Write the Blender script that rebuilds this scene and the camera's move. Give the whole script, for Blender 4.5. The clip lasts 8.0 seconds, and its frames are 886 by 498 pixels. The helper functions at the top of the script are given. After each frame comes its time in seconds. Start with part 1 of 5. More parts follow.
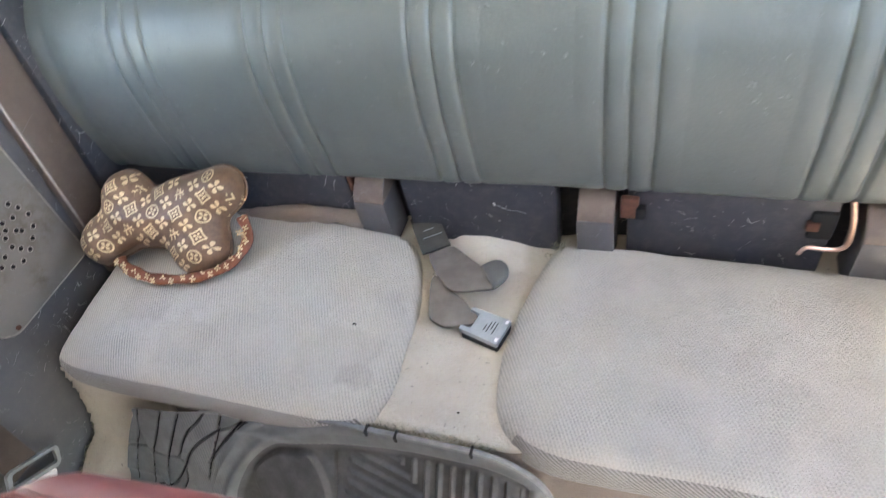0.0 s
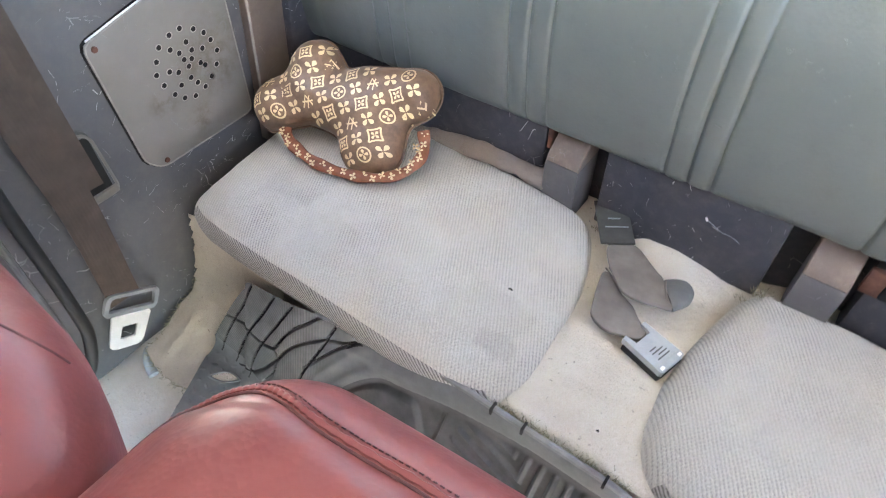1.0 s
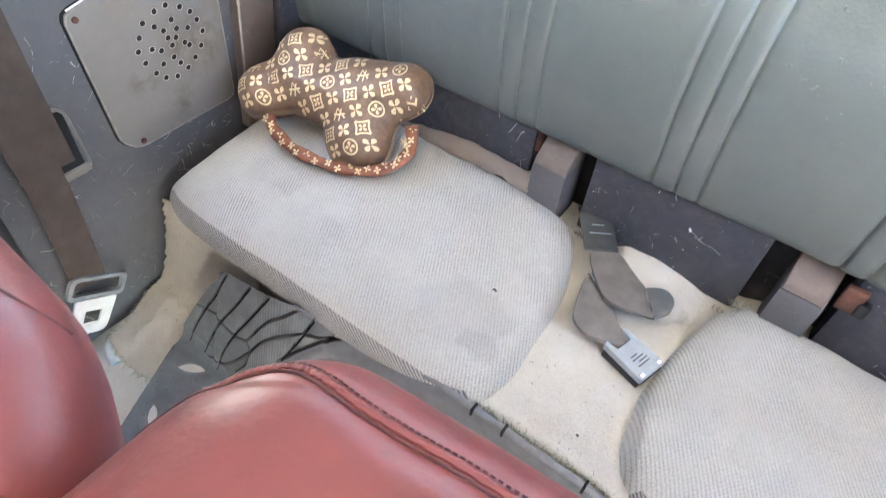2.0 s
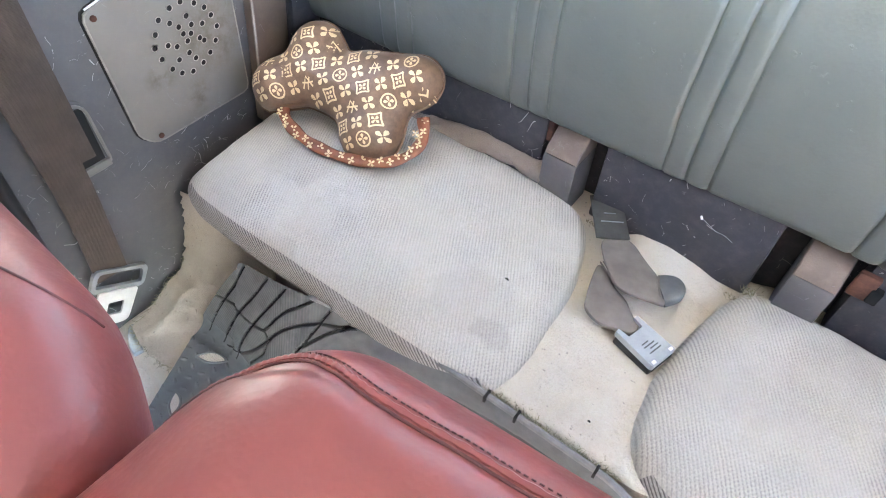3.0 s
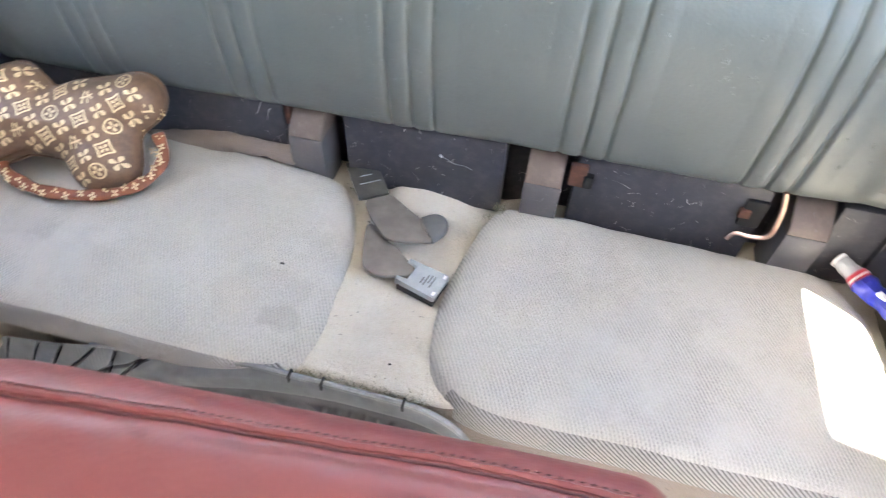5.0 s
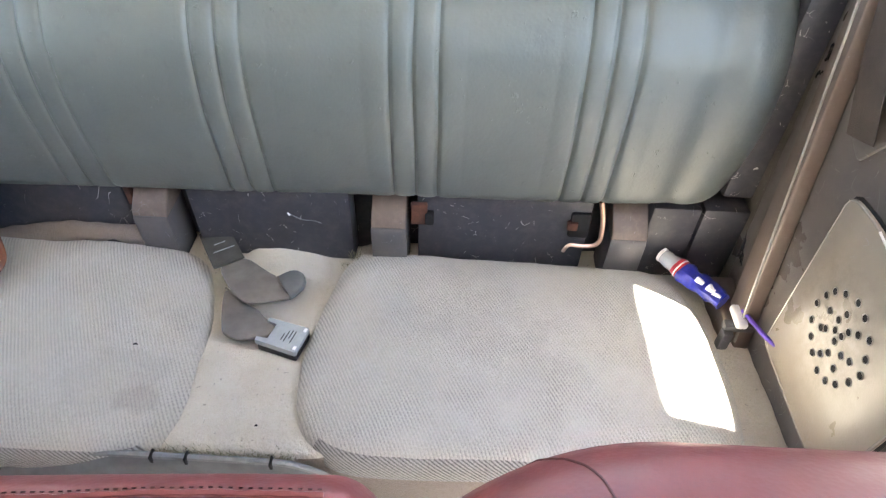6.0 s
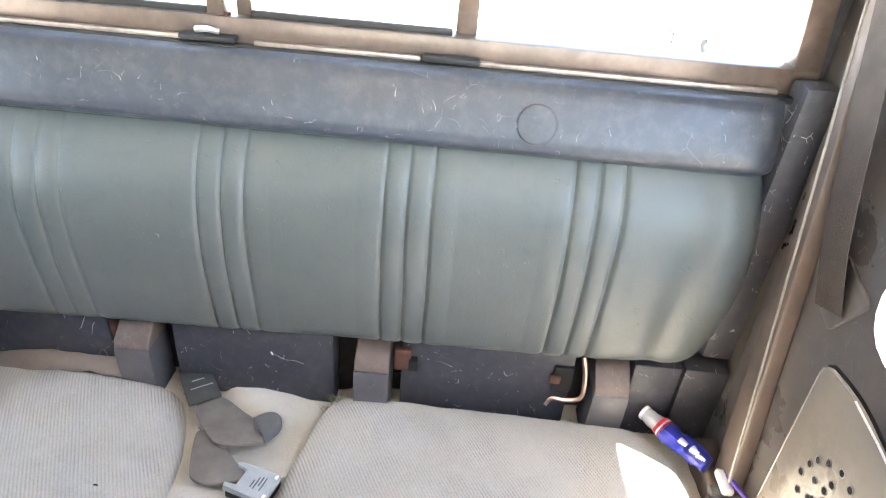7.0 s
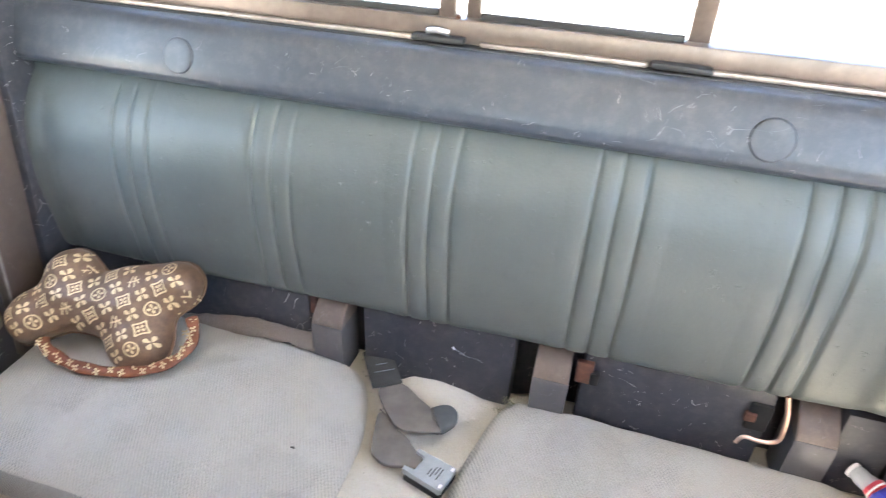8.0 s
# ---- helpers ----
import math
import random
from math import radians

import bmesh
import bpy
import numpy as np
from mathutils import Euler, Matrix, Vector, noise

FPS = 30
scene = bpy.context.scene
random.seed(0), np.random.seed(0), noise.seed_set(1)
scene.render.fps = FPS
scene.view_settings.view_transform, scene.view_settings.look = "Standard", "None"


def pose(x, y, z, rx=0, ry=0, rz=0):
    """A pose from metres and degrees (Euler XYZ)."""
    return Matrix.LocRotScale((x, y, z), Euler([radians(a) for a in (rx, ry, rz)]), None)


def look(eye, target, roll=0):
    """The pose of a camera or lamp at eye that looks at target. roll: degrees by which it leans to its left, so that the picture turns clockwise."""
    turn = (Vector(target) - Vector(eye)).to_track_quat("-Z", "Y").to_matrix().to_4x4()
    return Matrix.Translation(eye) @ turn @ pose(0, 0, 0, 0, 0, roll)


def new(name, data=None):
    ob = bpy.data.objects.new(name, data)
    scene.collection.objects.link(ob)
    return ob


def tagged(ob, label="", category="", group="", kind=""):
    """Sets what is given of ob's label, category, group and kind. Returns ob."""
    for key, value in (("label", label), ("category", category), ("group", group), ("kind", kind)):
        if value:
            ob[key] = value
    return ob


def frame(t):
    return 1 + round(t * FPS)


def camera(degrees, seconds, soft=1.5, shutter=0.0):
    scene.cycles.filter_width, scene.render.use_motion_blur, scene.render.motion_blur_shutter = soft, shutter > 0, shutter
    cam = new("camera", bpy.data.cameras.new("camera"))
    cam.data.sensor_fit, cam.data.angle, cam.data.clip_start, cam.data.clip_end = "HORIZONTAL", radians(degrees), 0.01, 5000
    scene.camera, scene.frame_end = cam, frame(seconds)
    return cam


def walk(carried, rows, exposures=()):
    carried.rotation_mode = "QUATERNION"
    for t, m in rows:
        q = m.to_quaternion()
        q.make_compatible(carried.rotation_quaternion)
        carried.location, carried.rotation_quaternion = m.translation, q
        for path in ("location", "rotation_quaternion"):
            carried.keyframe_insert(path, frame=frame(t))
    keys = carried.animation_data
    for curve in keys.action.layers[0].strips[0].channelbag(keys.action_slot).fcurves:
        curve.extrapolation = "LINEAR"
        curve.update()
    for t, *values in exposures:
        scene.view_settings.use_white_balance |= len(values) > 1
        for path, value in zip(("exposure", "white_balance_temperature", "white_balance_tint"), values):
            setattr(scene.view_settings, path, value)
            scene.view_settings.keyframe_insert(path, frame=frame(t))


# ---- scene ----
cam = camera(70.8, 8.0, 1.0, 0.30)
PATH = [
    (0, (0.275, 0.331, 0.965), (-0.366, 1.536, -0.497), -15.3),
    (0.2, (0.248, 0.324, 0.926), (-0.438, 1.509, -0.532), -14.4),
    (0.5, (0.185, 0.337, 0.938), (-0.526, 1.438, -0.573), -11.5),
    (0.8, (0.138, 0.33, 0.915), (-0.671, 1.347, -0.605), -7.4),
    (1, (0.121, 0.32, 0.901), (-0.687, 1.362, -0.603), -1.2),
    (1.2, (0.114, 0.313, 0.902), (-0.683, 1.394, -0.58), 2.9),
    (1.5, (0.105, 0.308, 0.895), (-0.7, 1.493, -0.501), 6.3),
    (2, (0.101, 0.306, 0.888), (-0.622, 1.424, -0.605), 5.3),
    (2.2, (0.103, 0.303, 0.893), (-0.638, 1.35, -0.641), 3.2),
    (3.3, (0.106, 0.303, 0.898), (-0.634, 1.379, -0.617), 3.2),
    (3.5, (0.105, 0.305, 0.895), (-0.606, 1.396, -0.622), 3.9),
    (4, (0.108, 0.314, 0.903), (-0.531, 1.462, -0.605), 2.1),
    (4.2, (0.121, 0.305, 0.92), (-0.444, 1.409, -0.649), 2.1),
    (4.5, (0.144, 0.298, 0.931), (-0.33, 1.452, -0.632), 2.1),
    (4.7, (0.159, 0.3, 0.938), (-0.204, 1.482, -0.634), 4.2),
    (5, (0.202, 0.306, 0.919), (-0.076, 1.559, -0.615), 2.7),
    (5.2, (0.228, 0.316, 0.929), (0.033, 1.558, -0.626), 2.0),
    (6.3, (0.296, 0.288, 0.948), (0.265, 1.76, -0.405), 1.9),
    (6.5, (0.277, 0.29, 0.952), (0.249, 1.81, -0.348), 2.3),
    (7, (0.287, 0.286, 0.959), (0.268, 1.974, -0.115), 5.2),
    (7.5, (0.264, 0.275, 0.962), (0.084, 1.978, -0.071), 4.8),
    (7.8, (0.24, 0.277, 0.956), (-0.13, 1.935, -0.1), 3.3),
    (8, (0.216, 0.271, 0.947), (-0.239, 1.898, -0.125), 2.9),
]
EXPOSURES = [(t, e, 7080 if 1.2 < t < 5.5 else 7200, 10) for t, e in ((0, 4.57), (0.5, 4.84), (1, 4.92), (1.5, 5.10), (2, 5.10), (3.5, 5.12), (4.5, 5.06), (5.2, 4.82), (6.3, 4.56), (6.5, 4.74), (7, 4.85), (8, 4.79))]
walk(cam, [(t, look(eye, target, roll)) for t, eye, target, roll in PATH], EXPOSURES)

# ---- world, sun, exposure ----
world = bpy.data.worlds.new("sky")
scene.world = world
world.use_nodes = True
wn = world.node_tree.nodes
wl = world.node_tree.links
sky = wn.new("ShaderNodeTexSky")
sky.sky_type = "NISHITA"
sky.sun_disc = False
SUN_WAY = Vector((-0.214, 0.20, -1.0)).normalized()      # the way the sunlight travels
sky.sun_elevation = math.asin(-SUN_WAY.z)
sky.sun_rotation = math.atan2(-SUN_WAY.x, -SUN_WAY.y)
wl.new(sky.outputs[0], wn["Background"].inputs[0])
wn["Background"].inputs[1].default_value = 0.15
sun = new("sun", bpy.data.lights.new("sun", "SUN"))
sun.data.energy, sun.data.angle, sun.data.color = 4.0, radians(0.5), (1.0, 0.95, 0.87)
sun.matrix_world = Matrix.Translation((1, -1, 4)) @ SUN_WAY.to_track_quat("-Z", "Y").to_matrix().to_4x4()


# ---- materials ----
def nodes_of(name, rough=0.6, metal=0.0, spec=0.5):
    m = bpy.data.materials.new(name)
    m.use_nodes = True
    nt = m.node_tree
    b = nt.nodes["Principled BSDF"]
    b.inputs["Roughness"].default_value = rough
    b.inputs["Metallic"].default_value = metal
    b.inputs["Specular IOR Level"].default_value = spec
    return m, nt, b


def coords(nt, scale=(1, 1, 1), rot=(0, 0, 0), kind="Object"):
    tc = nt.nodes.new("ShaderNodeTexCoord")
    mp = nt.nodes.new("ShaderNodeMapping")
    mp.inputs["Scale"].default_value = scale
    mp.inputs["Rotation"].default_value = rot
    nt.links.new(tc.outputs[kind], mp.inputs[0])
    return mp.outputs[0]


def noise_node(nt, vec, scale, detail=4, rough=0.55):
    n = nt.nodes.new("ShaderNodeTexNoise")
    n.inputs["Scale"].default_value = scale
    n.inputs["Detail"].default_value = detail
    n.inputs["Roughness"].default_value = rough
    nt.links.new(vec, n.inputs["Vector"])
    return n.outputs[0]


def ramp(nt, fac, stops):
    r = nt.nodes.new("ShaderNodeValToRGB")
    while len(r.color_ramp.elements) < len(stops):
        r.color_ramp.elements.new(0.5)
    for e, (p, c) in zip(r.color_ramp.elements, stops):
        e.position = p
        e.color = (*c, 1) if len(c) == 3 else c
    nt.links.new(fac, r.inputs[0])
    return r.outputs[0]


def grey(a):
    return (a, a, a)


def mix(nt, fac, a, b, mode="MIX"):
    x = nt.nodes.new("ShaderNodeMix")
    x.data_type = "RGBA"
    x.blend_type = mode
    for slot, v in ((0, fac), (6, a), (7, b)):
        if isinstance(v, (int, float)):
            x.inputs[slot].default_value = v
        elif isinstance(v, tuple):
            x.inputs[slot].default_value = (*v, 1)
        else:
            nt.links.new(v, x.inputs[slot])
    return x.outputs[2]


def math_node(nt, op, a, b=0.0):
    x = nt.nodes.new("ShaderNodeMath")
    x.operation = op
    for slot, v in ((0, a), (1, b)):
        if isinstance(v, (int, float)):
            x.inputs[slot].default_value = v
        else:
            nt.links.new(v, x.inputs[slot])
    return x.outputs[0]


def bump(nt, b, height, strength, distance=0.001):
    n = nt.nodes.new("ShaderNodeBump")
    n.inputs["Strength"].default_value = strength
    n.inputs["Distance"].default_value = distance
    nt.links.new(height, n.inputs["Height"])
    prev = b.inputs["Normal"]
    if prev.is_linked:
        nt.links.new(prev.links[0].from_socket, n.inputs["Normal"])
    nt.links.new(n.outputs[0], b.inputs["Normal"])


def scratches(nt, scale=14.0, seed=0.0, width=0.02, keep=0.56):
    """Sparse thin bright lines: cell borders of a stretched, warped pattern, kept in patches."""
    v = coords(nt, (1, 1, 1), (seed, seed * 0.7, seed * 1.3))
    warp = nt.nodes.new("ShaderNodeTexNoise")
    warp.inputs["Scale"].default_value = 9
    nt.links.new(v, warp.inputs["Vector"])
    add = nt.nodes.new("ShaderNodeMixRGB")
    add.blend_type = "ADD"
    add.inputs[0].default_value = 0.12
    nt.links.new(v, add.inputs[1])
    nt.links.new(warp.outputs[1], add.inputs[2])
    vo = nt.nodes.new("ShaderNodeTexVoronoi")
    vo.feature = "DISTANCE_TO_EDGE"
    vo.inputs["Scale"].default_value = scale
    nt.links.new(add.outputs[0], vo.inputs["Vector"])
    line = math_node(nt, "LESS_THAN", vo.outputs[0], width)
    patch = math_node(nt, "GREATER_THAN", noise_node(nt, v, scale * 1.7, 3), keep)
    area = ramp(nt, noise_node(nt, v, 6, 3), [(0.46, grey(0)), (0.60, grey(1))])
    return math_node(nt, "MULTIPLY", math_node(nt, "MULTIPLY", line, patch), area)


def plastic(name, base, rough=0.45, scratch=0.0, tint=(0.30, 0.31, 0.33), grain=420, seed=0.0, dust=0.35, dust_col=(0.16, 0.15, 0.14), spec=0.5, more=0.0, stains=()):
    m, nt, b = nodes_of(name, rough, 0.0, spec)
    v = coords(nt)
    big = noise_node(nt, v, 5, 6, 0.65)
    fine = noise_node(nt, v, 60, 5, 0.7)
    col = mix(nt, ramp(nt, big, [(0.35, grey(0.0)), (0.75, grey(1.0))]), base, tuple(c * 1.35 for c in base))
    col = mix(nt, math_node(nt, "MULTIPLY", ramp(nt, fine, [(0.45, grey(0)), (0.85, grey(1))]), dust), col, dust_col)
    if scratch:
        s1 = scratches(nt, 18, seed, 0.006, 0.56 - more)
        s2 = scratches(nt, 44, seed + 1.7, 0.012, 0.60 - more)
        s = math_node(nt, "MAXIMUM", s1, s2)
        col = mix(nt, math_node(nt, "MULTIPLY", s, scratch), col, tint)
    for place, size in stains:                    # brown drip marks with ragged edges
        d = nt.nodes.new("ShaderNodeVectorMath")
        d.operation = "DISTANCE"
        nt.links.new(v, d.inputs[0])
        d.inputs[1].default_value = place
        near = ramp(nt, math_node(nt, "DIVIDE", d.outputs["Value"], size), [(0.3, grey(1)), (1.0, grey(0))])
        blot = ramp(nt, noise_node(nt, v, 34, 6, 0.7), [(0.42, grey(0)), (0.66, grey(1))])
        col = mix(nt, math_node(nt, "MULTIPLY", math_node(nt, "MULTIPLY", near, blot), 0.75), col, (0.085, 0.058, 0.036))
    nt.links.new(col, b.inputs["Base Color"])
    r = ramp(nt, noise_node(nt, v, 11, 5), [(0.3, grey(rough - 0.1)), (0.7, grey(rough + 0.12))])
    nt.links.new(r, b.inputs["Roughness"])
    bump(nt, b, noise_node(nt, v, grain, 2), 0.25, 0.0006)
    bump(nt, b, big, 0.15, 0.004)
    return m


def cloth(name, base, dark, rib_rot=-0.49, tip=0.0, rib=0.0035, stain=0.5, strength=0.6, fade=0.75, spots=(), cream=None, dots=0.0):
    """Ribbed seat cloth: fine slanting ribs with a cross weave, faded and stained."""
    m, nt, b = nodes_of(name, 0.95, 0, 0.15)
    v = coords(nt)
    vr = coords(nt, (1, 1, 1), (0, tip, rib_rot))
    w = nt.nodes.new("ShaderNodeTexWave")
    w.wave_type, w.bands_direction, w.wave_profile = "BANDS", "X", "SIN"
    w.inputs["Scale"].default_value = 2 * math.pi / rib / 20
    w.inputs["Distortion"].default_value = 2.2
    w.inputs["Detail"].default_value = 2
    w.inputs["Detail Scale"].default_value = 60
    nt.links.new(vr, w.inputs["Vector"])
    w3 = nt.nodes.new("ShaderNodeTexWave")
    w3.wave_type, w3.bands_direction = "BANDS", "X"
    w3.inputs["Scale"].default_value = 2 * math.pi / (rib * 0.9) / 20
    w3.inputs["Distortion"].default_value = 2.6
    w3.inputs["Detail"].default_value = 2
    w3.inputs["Detail Scale"].default_value = 50
    nt.links.new(coords(nt, (1, 1, 1), (0, tip, rib_rot + 1.15)), w3.inputs["Vector"])
    speckle = noise_node(nt, v, 420, 2, 0.6)
    twill = math_node(nt, "ADD", math_node(nt, "MULTIPLY", w.outputs[1], 1 - dots), math_node(nt, "MULTIPLY", math_node(nt, "MAXIMUM", w.outputs[1], w3.outputs[1]), dots))
    weave = math_node(nt, "MULTIPLY", twill, ramp(nt, speckle, [(0.3, grey(0.35)), (0.65, grey(1.0))]))
    big = noise_node(nt, v, 6, 6, 0.6)
    mid = noise_node(nt, v, 23, 5, 0.65)
    fine = noise_node(nt, v, 700, 2)
    wear = ramp(nt, noise_node(nt, v, 13, 4, 0.6), [(0.36, grey(1)), (0.60, grey(0.15 if dots else 0.8))])
    col = mix(nt, math_node(nt, "MULTIPLY", ramp(nt, weave, [(0.05, grey(1)), (0.5, grey(0))]), wear), base, tuple(c * fade for c in base))
    col = mix(nt, math_node(nt, "MULTIPLY", ramp(nt, big, [(0.5, grey(0)), (0.75, grey(1))]), stain), col, dark)
    col = mix(nt, math_node(nt, "MULTIPLY", ramp(nt, mid, [(0.55, grey(0)), (0.8, grey(1))]), stain * 0.5), col, tuple(c * 1.1 for c in dark))
    if cream:                                     # worn yellowed areas
        worn = ramp(nt, noise_node(nt, v, 3.4, 4, 0.5), [(0.40, grey(0)), (0.58, grey(1))])
        col = mix(nt, math_node(nt, "MULTIPLY", worn, 0.70), col, mix(nt, weave, tuple(c * 0.72 for c in cream), cream))
    for sx, sy, sr, amount in spots:              # soft old stains with ragged edges
        d = nt.nodes.new("ShaderNodeVectorMath")
        d.operation = "DISTANCE"
        warp = nt.nodes.new("ShaderNodeMixRGB")
        warp.blend_type = "ADD"
        warp.inputs[0].default_value = sr * 1.6
        nt.links.new(v, warp.inputs[1])
        wn2 = nt.nodes.new("ShaderNodeTexNoise")
        wn2.inputs["Scale"].default_value = 26
        wn2.inputs["Detail"].default_value = 5
        nt.links.new(v, wn2.inputs["Vector"])
        nt.links.new(wn2.outputs[1], warp.inputs[2])
        nt.links.new(warp.outputs[0], d.inputs[0])
        d.inputs[1].default_value = (sx + sr * 0.8, sy + sr * 0.8, 0.31 + sr * 0.8)
        ring = ramp(nt, math_node(nt, "DIVIDE", d.outputs["Value"], sr), [(0.0, grey(0.75)), (0.45, grey(0.8)), (0.70, grey(0.9)), (1.0, grey(0.0))])
        col = mix(nt, math_node(nt, "MULTIPLY", ring, amount), col, tuple(q * 0.55 for q in dark))
    col = mix(nt, 0.25, col, ramp(nt, fine, [(0.3, grey(0.25)), (0.7, grey(0.75))]), "OVERLAY")
    nt.links.new(col, b.inputs["Base Color"])
    b.inputs["Sheen Weight"].default_value = 0.15
    bump(nt, b, weave, strength, 0.0012)
    bump(nt, b, mid, 0.25, 0.004)
    return m


def vinyl(name, base, worn, rough=0.42, grain=260.0, pore=0.3, blotch=0.6, coat=0.0, spec=0.5, nicks=0.0):
    m, nt, b = nodes_of(name, rough, 0.0, spec)
    v = coords(nt)
    big = noise_node(nt, v, 4.5, 6, 0.6)
    mid = noise_node(nt, v, 30, 6, 0.7)
    col = mix(nt, math_node(nt, "MULTIPLY", ramp(nt, big, [(0.4, grey(0)), (0.72, grey(1))]), blotch), base, worn)
    col = mix(nt, math_node(nt, "MULTIPLY", ramp(nt, mid, [(0.56, grey(0)), (0.72, grey(1))]), 0.25), col, tuple(c * 0.75 for c in base))
    nt.links.new(col, b.inputs["Base Color"])
    nt.links.new(ramp(nt, mid, [(0.3, grey(rough - 0.06)), (0.7, grey(rough + 0.12))]), b.inputs["Roughness"])
    vo = nt.nodes.new("ShaderNodeTexVoronoi")
    vo.inputs["Scale"].default_value = grain
    nt.links.new(v, vo.inputs["Vector"])
    bump(nt, b, vo.outputs[0], pore, 0.0005)
    bump(nt, b, noise_node(nt, v, 9, 4), 0.3, 0.006)
    nick = ramp(nt, noise_node(nt, v, 95, 3, 0.6), [(0.66, grey(0)), (0.74, grey(1))])
    bump(nt, b, math_node(nt, "MULTIPLY", nick, ramp(nt, noise_node(nt, v, 7, 2), [(0.5, grey(0)), (0.62, grey(1))])), nicks, 0.002)
    b.inputs["Coat Weight"].default_value = coat
    b.inputs["Coat Roughness"].default_value = 0.38
    return m


def carpet_mat(name, base, dirt):
    m, nt, b = nodes_of(name, 1.0, 0, 0.05)
    v = coords(nt)
    big = noise_node(nt, v, 7, 6, 0.65)
    mid = noise_node(nt, v, 45, 6, 0.75)
    pile = noise_node(nt, v, 900, 3, 0.7)
    col = mix(nt, ramp(nt, big, [(0.45, grey(0)), (0.8, grey(0.8))]), base, dirt)
    col = mix(nt, math_node(nt, "MULTIPLY", ramp(nt, mid, [(0.6, grey(0)), (0.78, grey(1))]), 0.5), col, tuple(c * 0.8 for c in dirt))
    col = mix(nt, 0.35, col, ramp(nt, pile, [(0.3, grey(0.2)), (0.7, grey(0.8))]), "OVERLAY")
    crumbs = ramp(nt, noise_node(nt, v, 170, 2, 0.5), [(0.69, grey(0)), (0.73, grey(1))])
    col = mix(nt, math_node(nt, "MULTIPLY", crumbs, 0.55), col, tuple(c * 0.35 for c in dirt))
    nt.links.new(col, b.inputs["Base Color"])
    b.inputs["Sheen Weight"].default_value = 0.2
    bump(nt, b, pile, 0.9, 0.003)
    clump = noise_node(nt, v, 150, 4, 0.7)
    bump(nt, b, clump, 0.7, 0.005)
    bump(nt, b, mid, 0.55, 0.008)
    return m


def plain(name, base, rough=0.5, metal=0.0, vary=0.25, bump_s=0.15, scale=40, spec=0.5):
    m, nt, b = nodes_of(name, rough, metal, spec)
    v = coords(nt)
    n = noise_node(nt, v, scale, 5, 0.65)
    nt.links.new(mix(nt, ramp(nt, n, [(0.35, grey(0)), (0.7, grey(1))]), tuple(c * (1 - vary) for c in base), tuple(min(1, c * (1 + vary)) for c in base)), b.inputs["Base Color"])
    bump(nt, b, n, bump_s, 0.001)
    return m


def webbing(name, base):
    m, nt, b = nodes_of(name, 0.75, 0, 0.3)
    v = coords(nt, kind="UV")
    w = nt.nodes.new("ShaderNodeTexWave")
    w.bands_direction = "Y"
    w.inputs["Scale"].default_value = 220
    w.inputs["Distortion"].default_value = 0.6
    nt.links.new(v, w.inputs["Vector"])
    w2 = nt.nodes.new("ShaderNodeTexWave")
    w2.bands_direction = "X"
    w2.inputs["Scale"].default_value = 3
    nt.links.new(v, w2.inputs["Vector"])
    n = noise_node(nt, coords(nt), 35, 5)
    col = mix(nt, ramp(nt, n, [(0.35, grey(0)), (0.75, grey(1))]), base, tuple(c * 1.5 for c in base))
    nt.links.new(mix(nt, math_node(nt, "MULTIPLY", w.outputs[1], 0.15), col, tuple(c * 0.55 for c in base)), b.inputs["Base Color"])
    bump(nt, b, w.outputs[1], 0.4, 0.0006)
    bump(nt, b, w2.outputs[1], 0.12, 0.0006)
    return m


